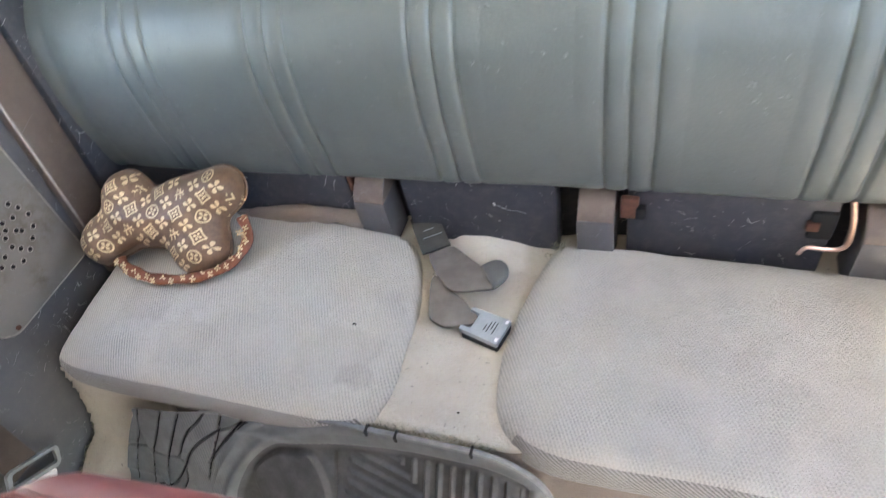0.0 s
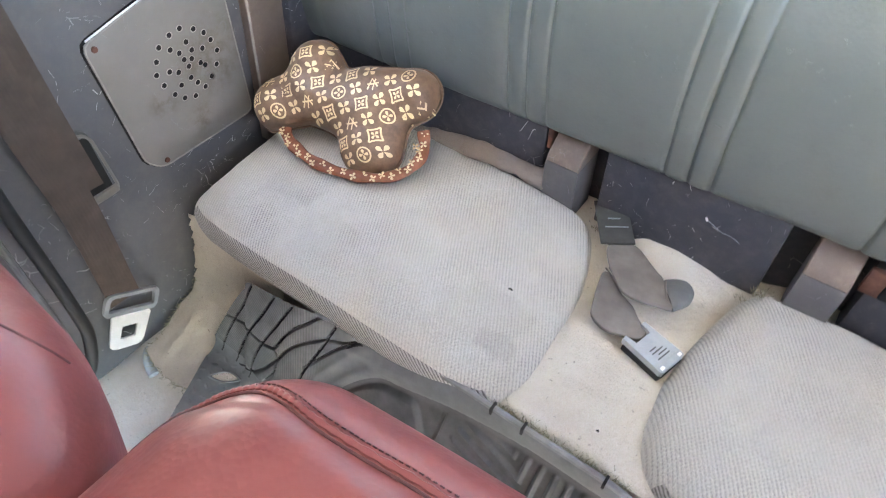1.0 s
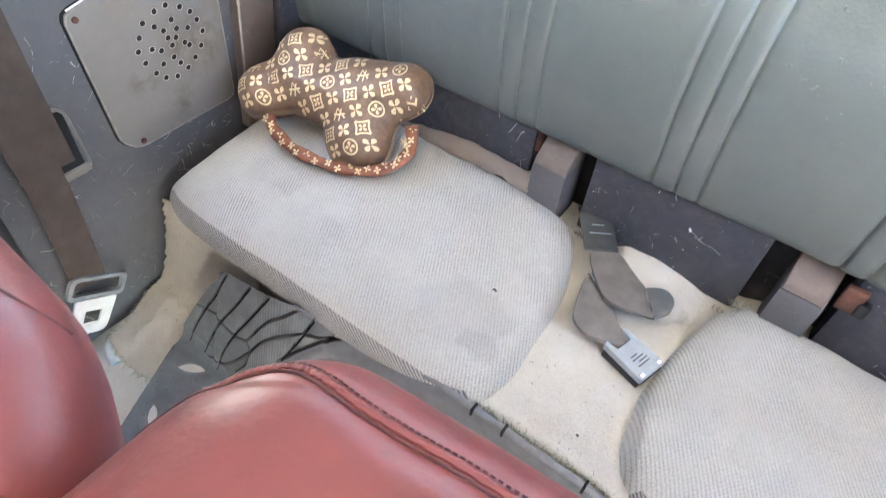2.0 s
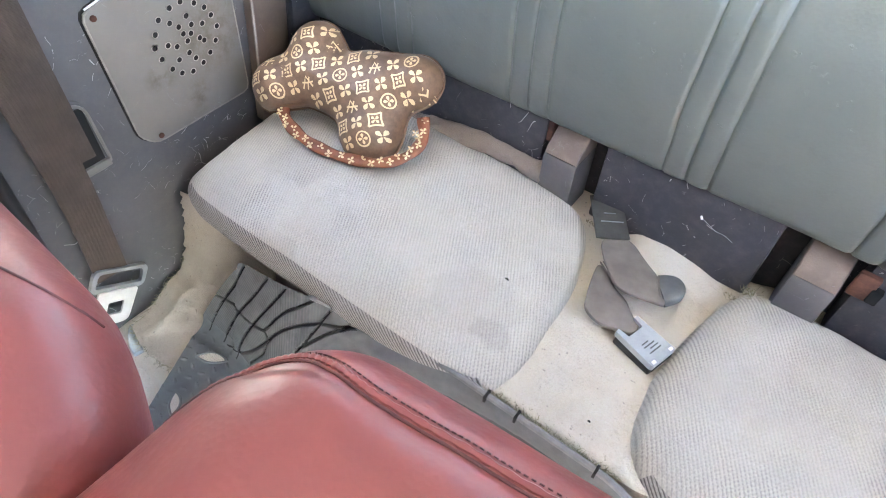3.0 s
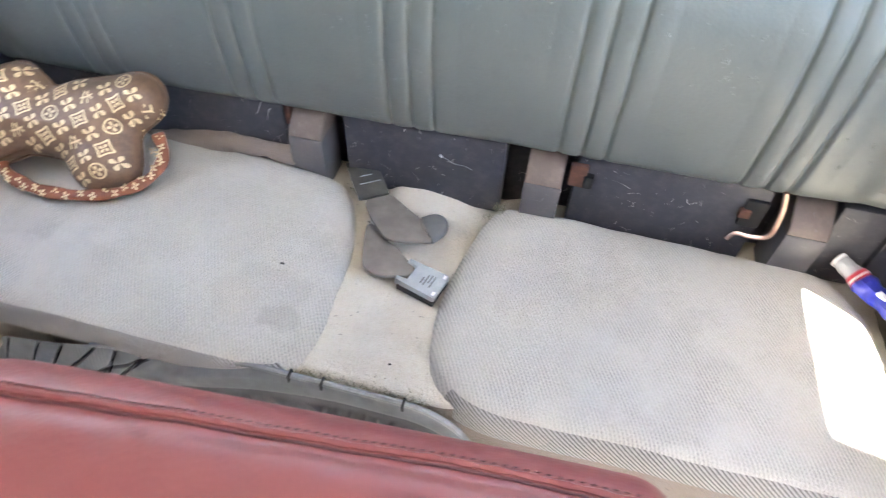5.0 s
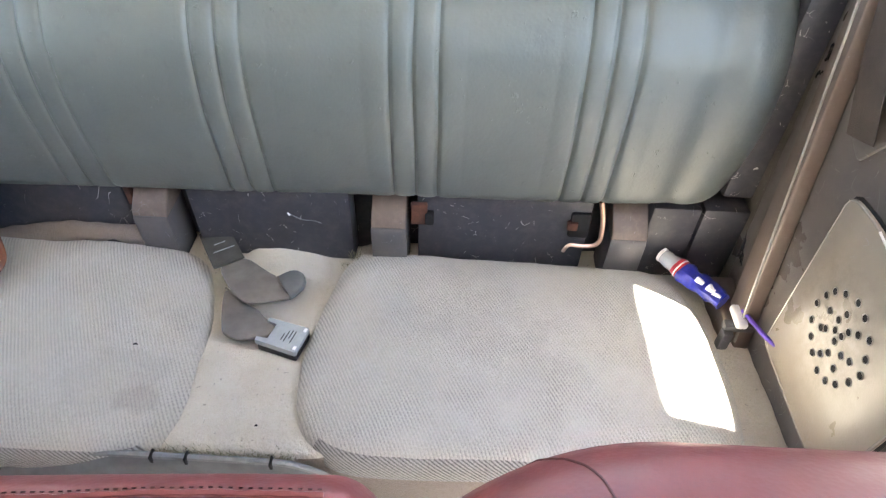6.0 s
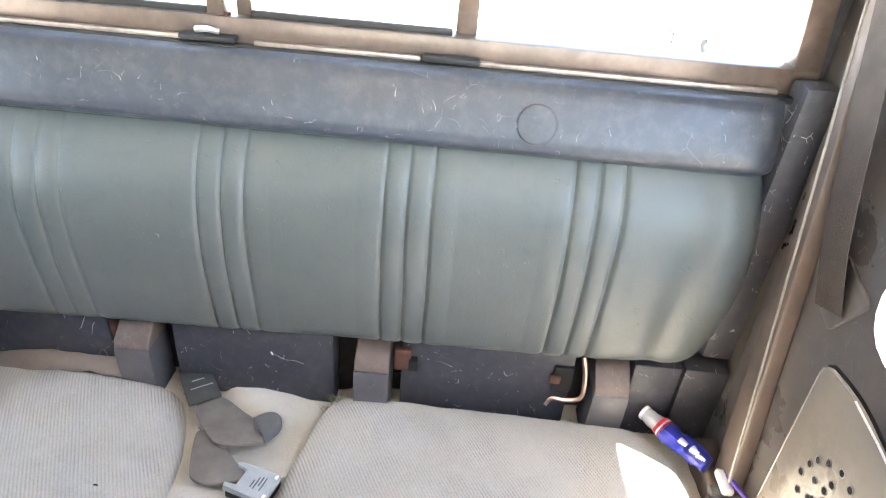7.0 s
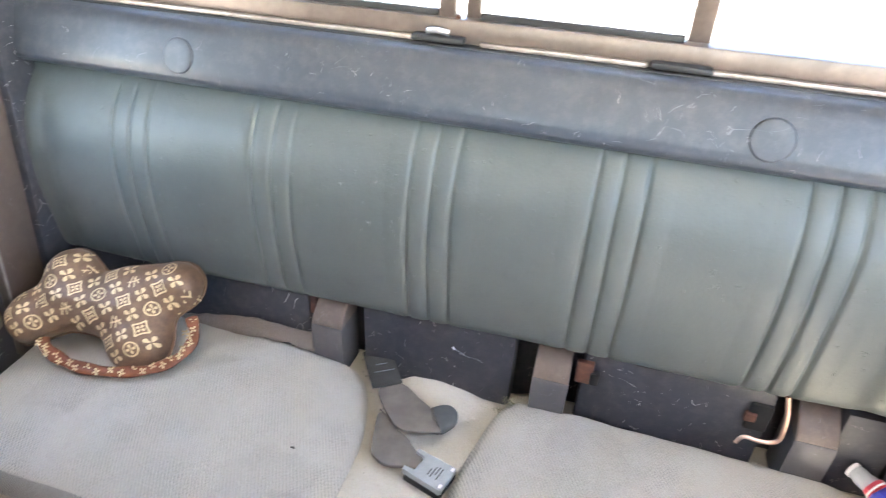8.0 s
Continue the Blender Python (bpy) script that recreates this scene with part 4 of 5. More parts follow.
seat_back(-0.018, 0.285, 0.20, 0.4125, 0.20, 0.739, "red vinyl middle front seat back with a stitched welt", [(0.25, 0.3780, 0.73), (0.2, 0.3750, 0.737), (0.155, 0.3700, 0.737), (0.11, 0.3660, 0.737), (0.075, 0.3623, 0.737), (0.045, 0.3594, 0.737), (0.03, 0.3597, 0.735), (0.02, 0.3586, 0.733), (0.011, 0.3534, 0.727), (0.003, 0.3460, 0.72), (-0.005, 0.3360, 0.715), (-0.01, 0.3220, 0.7)],
          r=0.055, r2=0.035, cuts=120, yaw=0.076, crease=lambda x: 0.3607 - 0.0045 * max(0.0, min(1.0, (x - 0.01) / 0.05)) + 0.098 * max(0.0, x - 0.03) - 0.010 * (1 - hump(x, 0.005, 0.03)))
seat_back(0.255, 0.675, 0.22, 0.434, 0.20, 0.737, "red vinyl front seat back with a rounded shoulder", [(0.318, 0.411, 0.72), (0.331, 0.4095, 0.72), (0.341, 0.403, 0.72), (0.347, 0.394, 0.72), (0.350, 0.383, 0.73)], r=0.13, ry=0.09)

# ---- rubber mat hung over the platform front ----
def mat_rim(x):
    z = 0.292 - 0.026 * (1 - hump(x, -0.22, -0.06)) - 0.034 * (1 - hump(x, -0.46, -0.24))
    t = max(0.0, min(1.0, (x - 0.10) / 0.086))
    z -= 0.10 * (1 - math.sqrt(max(0.0, 1 - t * t)))
    t = max(0.0, min(1.0, (-0.400 - x) / 0.030))
    return z - 0.022 * (1 - math.sqrt(max(0.0, 1 - t * t)))


def line_dip(d, w):
    return max(0.0, 1 - (d / w) ** 2)


CUTS = {}                                        # groove pieces by 1 cm cell of the mat's face


def groove(*pts):
    line = [Vector((p.x, p.y)) for p in spline([(x, z, 0) for x, z in pts], 4)]
    for a, b in zip(line, line[1:]):
        for k in range(4):
            c = a.lerp(b, k / 3)
            for i in (-1, 0, 1):
                for j in (-1, 0, 1):
                    cell = CUTS.setdefault((math.floor(c.x * 100) + i, math.floor(c.y * 100) + j), [])
                    if (a, b) not in cell:
                        cell.append((a, b))


# lengthwise, crosswise, the arch, and the crossing pair
groove((-0.396, 0.262), (-0.4336, 0.1811), (-0.4565, 0.1376), (-0.4767, 0.0919), (-0.4865, 0.055))
groove((-0.345, 0.275), (-0.3853, 0.1979), (-0.4159, 0.1471), (-0.4406, 0.096), (-0.4531, 0.055))
groove((-0.312, 0.275), (-0.3521, 0.2029), (-0.3842, 0.1469), (-0.4038, 0.1022), (-0.4148, 0.056))
groove((-0.265, 0.276), (-0.2965, 0.2421), (-0.3158, 0.2242), (-0.3338, 0.1988), (-0.3457, 0.1769), (-0.3523, 0.1677))
groove((-0.3544, 0.1640), (-0.3425, 0.1600), (-0.3453, 0.144), (-0.3498, 0.1251), (-0.3761, 0.085))
groove((-0.480, 0.134), (-0.456, 0.140), (-0.4163, 0.1476), (-0.3825, 0.1512), (-0.3543, 0.1640))
groove((-0.4548, 0.0565), (-0.4181, 0.0693), (-0.3811, 0.1026), (-0.3451, 0.1518))
groove((-0.3438, 0.1514), (-0.3282, 0.1793), (-0.3033, 0.2079), (-0.2658, 0.2357), (-0.2336, 0.247), (-0.205, 0.263))
groove((-0.246, 0.276), (-0.2547, 0.2538), (-0.2705, 0.2146), (-0.2851, 0.1829), (-0.292, 0.160))
groove((-0.196, 0.276), (-0.2111, 0.2611), (-0.2500, 0.2280), (-0.2871, 0.1846))


def groove_gap(x, z):
    p = Vector((x, z))
    best = 1.0
    for a, b in CUTS.get((math.floor(x * 100), math.floor(z * 100)), ()):
        d = b - a
        t = max(0.0, min(1.0, (p - a).dot(d) / d.length_squared))
        best = min(best, (p - a - d * t).length)
    return best


def tray_edge(x):
    return 0.036 - 0.018 * hump(x, -0.20, 0.05)


def tray_depth(x, z):
    """Distance inwards from the tray's rim, its far end rounded."""
    a = min(mat_rim(x) - z, 0.186 - x) - tray_edge(x)
    b = x + 0.045 * hump(0.235 - z, 0.0, 0.11) + 0.212
    r = 0.050
    return r - math.hypot(r - a, r - b) if a < r and b < r else min(a, b)


def mat_relief(x, z):
    """How far the moulding stands out from the sheet."""
    h = 0.0
    rim = mat_rim(x)
    d = tray_depth(x, z)
    edge = min(rim - z, 0.186 - x)
    w = tray_edge(x)
    h += 0.006 * (1 - hump(edge, w - 0.016, w - 0.004)) * hump(x, -0.30, -0.20)
    far = 1 - hump(x, -0.17, -0.10)
    h += far * (0.0035 * math.exp(-((d + 0.010) / 0.006) ** 2) + 0.0022 * math.exp(-((d + 0.034) / 0.0055) ** 2))
    h -= 0.017 * hump(d, -0.008, 0.012)
    deep = hump(d, 0.008, 0.016)
    if deep > 0:
        if x > -0.075 - 0.2 * (0.21 - z):        # nested corners: upright ribs that turn up to the left
            f = max((x - 0.005) / 0.0165, ((0.262 - z) - 0.23 * x) / 0.0125)
            h += deep * 0.0065 * max(0.0, math.sin(f * 2 * math.pi)) * hump(x, -0.072 - 0.2 * (0.21 - z), -0.062 - 0.2 * (0.21 - z))
        e = math.hypot((x + 0.155) / 0.070, (z - 0.188) / 0.062)
        h += deep * 0.007 * (1 - hump(e, 0.88, 1.0))
        h -= deep * 0.005 * line_dip(x + 0.082, 0.003)
    h -= 0.007 * line_dip(min(groove_gap(x, z), 0.0023), 0.0023) * hump(rim - z, 0.001, 0.010)
    fan = (z + 0.5 * x) if x < -0.345 else (x + 0.25 * z)
    return h + 0.0005 * (1 - hump(x, -0.30, -0.24)) * math.sin(fan * 2 * math.pi / 0.0052) * (1 - deep)


def mat_point(u, v):
    L = v * 0.52
    base = mat_rim(-0.47) - 0.078
    left = -0.428 - 0.075 * min(1.0, L / base) ** 0.8 + 0.42 * max(0.0, L - base - 0.05)
    x = left + (0.1915 - left) * u
    rim = mat_rim(x)
    slope = 0.33 + 0.47 * hump(x, -0.42, -0.12)
    nl = math.hypot(1.0, slope)
    face = rim - 0.078
    top = 0.597 - 0.020 * (1 - hump(x, -0.34, -0.18))
    if L < face:
        z = rim - L
        h = mat_relief(x, z)
        return Vector((x, top - slope * L - h / nl, z + slope * h / nl))
    a = min(math.pi / 2, (L - face) / 0.03)
    y = top - slope * face - 0.025 * (1 - math.cos(a))
    z = 0.078 - 0.026 * math.sin(a)
    y -= max(0.0, L - face - 0.047)
    # raised tread marks, turned about in alternate rows
    gx, gy = x / 0.020, y / 0.016
    row = math.floor(gy)
    fx, fy = (gx + 0.5 * (row % 2)) % 1.0 - 0.5, gy - row - 0.5
    w = (1 if (math.floor(gx + 0.5 * (row % 2)) + row) % 2 else -1) * 0.7
    p, q = fx + w * fy, fy - w * fx
    stud = max(0.0, 1 - (p / 0.36) ** 2 - (q / 0.16) ** 2)
    return Vector((x, y, z + 0.0015 * math.sqrt(stud) * hump(0.53 - y, 0, 0.02)))


mat = thing("floor_mat", "grey moulded rubber mat hung over the platform front", "floor mat", at=(-0.15, 0.55, 0.02))
sheet = part("rubber_sheet", surf(800, 480, mat_point), M["rubber"], mat, angle=180)
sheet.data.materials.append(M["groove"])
sheet.data.materials.append(M["rubber_tray_shade"])
for p in sheet.data.polygons:
    c = p.center
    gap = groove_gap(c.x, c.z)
    # groove bottoms: shade and dirt put into the colour
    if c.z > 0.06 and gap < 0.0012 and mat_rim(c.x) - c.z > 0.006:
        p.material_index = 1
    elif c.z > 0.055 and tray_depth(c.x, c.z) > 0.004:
        # inside of the tray: its shade and dirt come from this material
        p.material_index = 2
lip = [p for p in (mat_point(k / 160, 0.0) + Vector((0, 0.001, -0.001)) for k in range(161)) if p.x > -0.285]
part("rim", sweep(lip, 0.0040, 8), M["rubber_rim"], mat, "raised pale rim")
for x in (-0.028, 0.010, 0.103):
    p = mat_point((x + 0.428) / 0.6195, 0.0)
    part("notch", box_bm((x - 0.0015, p.y - 0.0055, p.z - 0.007), (x + 0.0015, p.y + 0.006, p.z + 0.0042), 0.0005), M["hole"], mat, "dark cut in the rim")
for a, b, wide in ((Vector((-0.466, 0.487)), Vector((-0.428, 0.508)), 0.0095), (Vector((-0.4425, 0.428)), Vector((-0.420, 0.404)), 0.0085)):
    side = Vector((-(b - a).y, (b - a).x)).normalized() * wide
    leaf = [a.lerp(b, k / 12) + side * math.sin(math.pi * k / 12) ** 0.8 for k in range(13)] + [b.lerp(a, k / 12) - side * 0.6 * math.sin(math.pi * k / 12) for k in range(1, 12)]
    part("drain_hole", dish(leaf, lambda a, b, w: Vector((a, b, 0.0525 + w)), 0.0012, 0.0006), M["carpet"], mat, "leaf-shaped cut-out showing carpet")
    # offset near-black leaf stands in for the shade inside the hole
    part("hole_shade", dish([p + side * 0.22 for p in leaf], lambda a, b, w: Vector((a, b, 0.0523 + w)), 0.0009, 0.0004), M["groove"], mat, "shade inside the cut-out, put in as a near-black leaf")
    loop = [Vector((p.x, p.y, 0.0535)) for p in ((a + b) / 2 + (q - (a + b) / 2) * 1.16 for q in leaf)]
    part("hole_lip", sweep(loop + loop[:1], 0.0019, 6, caps=False), M["rubber"], mat, "raised lip round the cut-out")

# ---- side panels: speakers, pillars, belts ----
def speaker(x, sign, dy, dz, label, material, centre=0.707):
    s = thing("speaker_cover", label, "speaker", "speaker covers", at=(x, 0.70, 0.40))
    outline = even(round_outline([(0.588, 0.515, 0.012), (0.597, 0.332, 0.010), (0.618, 0.310, 0.012), (0.785, 0.311, 0.012), (0.794, 0.541, 0.014), (0.735, 0.548, 0.1)], 6), 90)
    place = lambda u, v, w: Vector((x + sign * w, u + dy, v + dz))
    cover = part("cover_panel", dish(outline, place, 0.007, 0.0025, crown=0.002), M[material], s)
    part("dark_gap", dish([Vector((0.690, 0.428)) + (p - Vector((0.690, 0.428))) * 1.025 for p in outline], place, 0.002, 0.001), M["hole"], s)
    edge = [place(*p, 0.0062) for p in outline]
    # pale bead and white strip: window highlight on the rounded edge, as colour
    part("edge_bead", sweep(edge + edge[:1], 0.0014, 6, caps=False), M["bead"], s)
    part("edge_highlight", sweep([place(u, v, 0.0074) for u, v in ((0.594, 0.520), (0.640, 0.530), (0.690, 0.540), (0.735, 0.5465))], 0.0012, 6), M["tongue"], s, "pale strip for the highlight along the top edge")
    rnd = random.Random(5)
    pts = []
    for rr, n in ((0.007, 3), (0.020, 5), (0.031, 7), (0.047, 16)):
        for k in range(n):
            a = 2 * math.pi * k / n + rr * 40
            pts.append((centre + rr * math.cos(a) + rnd.uniform(-0.0025, 0.0025), 0.435 + rr * math.sin(a) + rnd.uniform(-0.0025, 0.0025)))
    for u, v in pts:
        ring = [Vector((u + 0.0038 * math.cos(k * math.pi / 6), v + 0.0038 * math.sin(k * math.pi / 6))) for k in range(12)]
        part("sound_hole", dish(ring, lambda a, b, w: place(a, b, 0.0075 + w), 0.0018, 0.0008), M["hole"], s, smooth=False)
        # pale ring: the hole edge's highlight and wear put into the colour
        part("hole_rim", sweep([place(*(Vector((u, v)) + (p - Vector((u, v))) * 1.12), 0.0091) for p in ring + ring[:1]], 0.0006, 5, caps=False), M["hole_rim"], s)
    for u, v in ((0.600, 0.507), (0.626, 0.319)):
        ring = [Vector((u + 0.004 * math.cos(k * math.pi / 6), v + 0.004 * math.sin(k * math.pi / 6))) for k in range(12)]
        part("screw", dish(ring, lambda a, b, w: place(a, b, 0.007 + w), 0.0025, 0.001), M["rust"], s, "small rusty screw")


speaker(LEFT, 1, 0.0, 0.0, "dull grey plastic speaker cover with round holes", "speaker")
# right cover: the warm glare is in its base colour
speaker(RIGHT, -1, -0.012, 0.011, "dull brown-grey speaker cover with round holes, glare in its colour", "speaker_glare", 0.698)


def pillar(x, sign, y0, lean, wide, rear, behind):
    """A worn brown strip leaning back along the rear corner, with a recessed dark strip behind it."""
    p = thing("pillar_trim", "worn brown plastic strip at the rear corner of the cab", "trim", "pillar trims", kind="structure", at=(x, 0.86, 0.5))
    for dy, w, h, m in ((0.0, wide, 0.02, "brown"), (wide + 0.002, 0.060, rear, behind)):
        bm = box_bm((min(x, x + sign * h), y0 + dy, 0.25), (max(x, x + sign * h), y0 + dy + w, 1.25), 0.003)
        for v in bm.verts:
            v.co.y = min(1.0, v.co.y + lean * (v.co.z - 0.3))
        part("strip", bm, M[m], p)
    edge = [Vector((x + sign * 0.02, min(0.998, y0 + lean * (z - 0.3)), z)) for z in (0.28, 0.5, 0.7, 0.9, 1.2)]
    part("edge_bead", sweep(spline(edge, 4), 0.0022, 6), M["bead"], p, "thin bright edge bead")


pillar(LEFT, 1, 0.796, 0.11, 0.064, 0.03, "back_dark")
pillar(RIGHT, -1, 0.806, 0.24, 0.050, 0.004, "brown_wall")

slot = thing("belt_guide", "dark plastic surround of the belt slot in the side panel", "belt guide", at=(LEFT, 0.52, 0.35))
out = even(round_outline([(0.488, 0.432, 0.008), (0.548, 0.423, 0.02), (0.552, 0.318, 0.012), (0.474, 0.318, 0.012)], 6), 60)
part("surround", dish(out, lambda u, v, w: Vector((LEFT + w, u, v)), 0.008, 0.004), M["dark"], slot)
ring = [Vector((LEFT + 0.0085, p.x, p.y)) for p in (Vector((0.515, 0.372)) + (q - Vector((0.515, 0.372))) * 0.93 for q in out)]
part("edge_bead", sweep(ring + ring[:1], 0.0022, 6, caps=False), M["speaker"], slot, "raised worn edge bead")
part("slot_opening", box_bm((LEFT + 0.0075, 0.482, 0.334), (LEFT + 0.0088, 0.543, 0.415), 0.0005), M["hole"], slot)
part("lower_ledge", box_bm((LEFT + 0.006, 0.478, 0.322), (LEFT + 0.0125, 0.548, 0.333), 0.002), M["speaker"], slot, "worn grey ledge under the slot")

belt = thing("seat_belt", "brown webbing seat belt hanging with a steel tongue", "seat belt", at=(-0.60, 0.48, 0.12))
part("webbing", ribbon([(-0.598, 0.508, 0.92), (-0.602, 0.508, 0.64), (-0.605, 0.508, 0.47), (-0.609, 0.510, 0.347)], [(0.1, 1, 0)] * 4, 0.045), M["belt"], belt)
part("webbing", ribbon([(-0.592, 0.500, 0.92), (-0.590, 0.484, 0.64), (-0.594, 0.484, 0.45), (-0.598, 0.486, 0.33), (-0.600, 0.475, 0.16)], [(0.2, 1, 0), (0.25, 1, 0), (0.1, 1, -0.15), (0.0, 1, -0.35), (0.0, 1, -0.6)], 0.047), M["belt"], belt)
tz = Matrix.Translation((-0.600, 0.477, 0.146)) @ pose(0, 0, 0, -33, 0, 0) @ Matrix.Scale(1.13, 4)
holder = plate([Vector(p) for p in round_outline([(-0.038, -0.013, 0.01), (0.038, -0.013, 0.01), (0.038, 0.021, 0.01), (-0.038, 0.021, 0.01)], 5)], [[Vector(p) for p in round_outline([(-0.033, -0.006, 0.004), (0.033, -0.006, 0.004), (0.031, 0.016, 0.006), (-0.031, 0.016, 0.006)], 4)]], 0.006, lambda u, v, w: tz @ Vector((w - 0.001, u, v)))
part("tongue_holder", holder, M["holder"], belt, "grey plastic tongue holder", smooth=False)
ton = plate([Vector(p) for p in round_outline([(-0.024, -0.066, 0.012), (0.024, -0.066, 0.012), (0.028, -0.012, 0.004), (-0.028, -0.012, 0.004)], 6)], [[Vector(p) for p in round_outline([(-0.011, -0.050, 0.002), (0.011, -0.050, 0.002), (0.011, -0.030, 0.002), (-0.011, -0.030, 0.002)], 3)]], 0.003, lambda u, v, w: tz @ Vector((w + 0.004, u, v)))
part("tongue", ton, M["tongue"], belt, "bright steel tongue with a square hole", smooth=False)

# right hand belt of the other side, high on the pillar
rb = thing("seat_belt", "brown webbing seat belt on the pillar", "seat belt", at=(0.665, 0.80, 0.65))
part("webbing", ribbon([(0.652, 0.965, 1.10), (0.660, 0.897, 0.87), (0.664, 0.866, 0.76), (0.668, 0.836, 0.665), (0.677, 0.812, 0.596)], [(0, 1, 0.1)] * 3 + [(0, 1, -0.1), (0, 1, -0.35)], 0.047), M["belt"], rb)
part("slot_surround", dish(even(round_outline([(0.770, 0.632, 0.01), (0.806, 0.574, 0.006), (0.850, 0.592, 0.01), (0.835, 0.655, 0.01)], 5), 50), lambda u, v, w: Vector((RIGHT - w, u, v)), 0.003, 0.0015), M["brown_wall"], rb)

# door seal at the front edge of the side panel
seal = thing("door_seal", "black rubber door seal along the side panel edge", "seal", at=(LEFT, 0.40, 0.02))
part("seal_strip", sweep(spline([(LEFT + 0.004, 0.445, 0.75), (LEFT + 0.004, 0.425, 0.45), (LEFT + 0.004, 0.415, 0.20), (LEFT + 0.006, 0.405, 0.12), (LEFT + 0.02, 0.37, 0.075), (LEFT + 0.03, 0.30, 0.07), (LEFT + 0.03, 0.0, 0.07)], 8), 0.009, 10), M["black"], seal)
part("seal_strip", sweep(spline([(LEFT + 0.002, 0.42, 0.75), (LEFT + 0.002, 0.398, 0.45), (LEFT + 0.002, 0.388, 0.20), (LEFT + 0.004, 0.378, 0.12), (LEFT + 0.014, 0.34, 0.092), (LEFT + 0.02, 0.0, 0.09)], 8), 0.005, 8), M["rubber"], seal, "thin grey sill edge")

# ---- lap strap and buckle between the cushions ----
lap = thing("lap_belt", "grey-brown webbing lap belt with a pale buckle, lying on the carpet", "seat belt", at=(0.03, 0.82, 0.28))
part("sleeve", ribbon([(-0.072, 0.950, 0.290), (-0.052, 0.917, 0.297), (-0.026, 0.878, 0.298)], [(0.78, 0.62, 0)] * 3, 0.044, 0.004), M["sleeve"], lap, "smooth dark grey plastic sleeve with pale marks")
for q, w in (((-0.050, 0.914, 0.3005), 0.008), ((-0.040, 0.902, 0.3008), 0.015)):
    part("pale_mark", box_bm((-w, -0.0005, -0.0006), (w, 0.0005, 0.0006), 0, 2, Matrix.Translation(q) @ pose(0, 0, 0, 0, 0, 34)), M["buckle"], lap, smooth=False)


def lies(base, crown):
    """A place on limp webbing: slack waves over a sloping bed."""
    return lambda u, v, w: Vector((u, v, base - 0.085 * (v - 0.79) + w + crown * noise.noise((u * 30, v * 30, base * 50))))


upper = even(closed_spline([(-0.036, 0.871), (-0.020, 0.889), (-0.003, 0.890), (0.020, 0.876), (0.034, 0.866), (0.046, 0.858), (0.058, 0.842), (0.070, 0.825), (0.071, 0.818), (0.058, 0.814), (0.036, 0.808), (0.016, 0.808), (0.000, 0.820), (-0.020, 0.842)], 6), 110)
part("webbing", dish(upper, lies(0.2985, 0.002), 0.0045, 0.0016, 3, 0.002), M["strap"], lap)
part("fold_edge", sweep(spline([(0.048, 0.858, 0.2985), (0.054, 0.842, 0.3005), (0.063, 0.829, 0.3000), (0.071, 0.8205, 0.2975)], 6), 0.0013, 6), M["strap"], lap, "doubled webbing edge")
# black strand painted in for the shade under the folded edge
part("fold_shade", sweep(spline([(0.058, 0.838, 0.2990), (0.066, 0.829, 0.2992), (0.0735, 0.8195, 0.2965)], 6), 0.0012, 6), M["black"], lap, "shade in the webbing fold, put in as a black strand")
cap = even(closed_spline([(0.044, 0.858), (0.058, 0.874), (0.072, 0.876), (0.083, 0.866), (0.085, 0.849), (0.078, 0.834), (0.070, 0.826), (0.060, 0.838)], 6), 60)
part("end_cap", dish(cap, lambda u, v, w: Vector((u, v, 0.2865 - 0.06 * (v - 0.85) + w)), 0.010, 0.006, 4, 0.002), M["rubber"], lap, "smooth rounded grey end cap")
lower = even(closed_spline([(-0.022, 0.838), (-0.004, 0.832), (0.012, 0.816), (0.031, 0.806), (0.046, 0.791), (0.061, 0.779), (0.058, 0.764), (0.040, 0.7575), (0.020, 0.753), (-0.002, 0.763), (-0.011, 0.784), (-0.019, 0.813)], 6), 110)
part("folded_webbing", dish(lower, lies(0.2855, 0.002), 0.0055, 0.0022, 3, 0.002), M["strap"], lap, "grey-brown webbing folded over on itself")
for a, b in (((-0.022, 0.840, 0.2890), (-0.002, 0.824, 0.2905)), ((-0.019, 0.843, 0.2895), (0.004, 0.822, 0.2910))):
    part("fold_edge", sweep(spline([a, ((a[0] + b[0]) / 2 + 0.002, (a[1] + b[1]) / 2 - 0.001, a[2] + 0.0018), b], 5), 0.0012, 6), M["strap"], lap, "doubled webbing edge")
bt = Matrix.Translation((0.0750, 0.7625, 0.2865)) @ pose(0, 0, 0, -4, 3, -14.5)
shape = [Vector(p) for p in ((-0.028, -0.020), (0.026, -0.021), (0.0285, -0.0185), (0.0285, 0.0185), (0.026, 0.021), (-0.028, 0.019), (-0.0285, 0.0135), (-0.0145, 0.0120), (-0.0145, -0.0125), (-0.0285, -0.0145))]
part("buckle_body", plate(shape, [], 0.0085, lambda u, v, w: bt @ Vector((u, v, 0.0005 + w))), M["buckle"], lap, "pale grey plastic buckle notched for the strap", smooth=False)
part("buckle_base", box_bm((-0.0265, -0.0190, -0.013), (0.0275, 0.0190, 0.0005), 0.002, 2, bt), M["black"], lap, "black lower half of the buckle")
part("press_button", box_bm((0.0195, -0.0185, 0.0080), (0.0280, 0.0185, 0.0100), 0.001, 2, bt), M["buckle"], lap)
for k, (a, b) in enumerate(((-0.009, 0.002), (-0.010, 0.008), (-0.004, 0.010), (-0.010, 0.010))):
    part("marking", box_bm((0.0012 + 0.0042 * k, a, 0.0088), (0.0028 + 0.0042 * k, b, 0.0094), 0, 2, bt), M["dark"], lap, smooth=False)
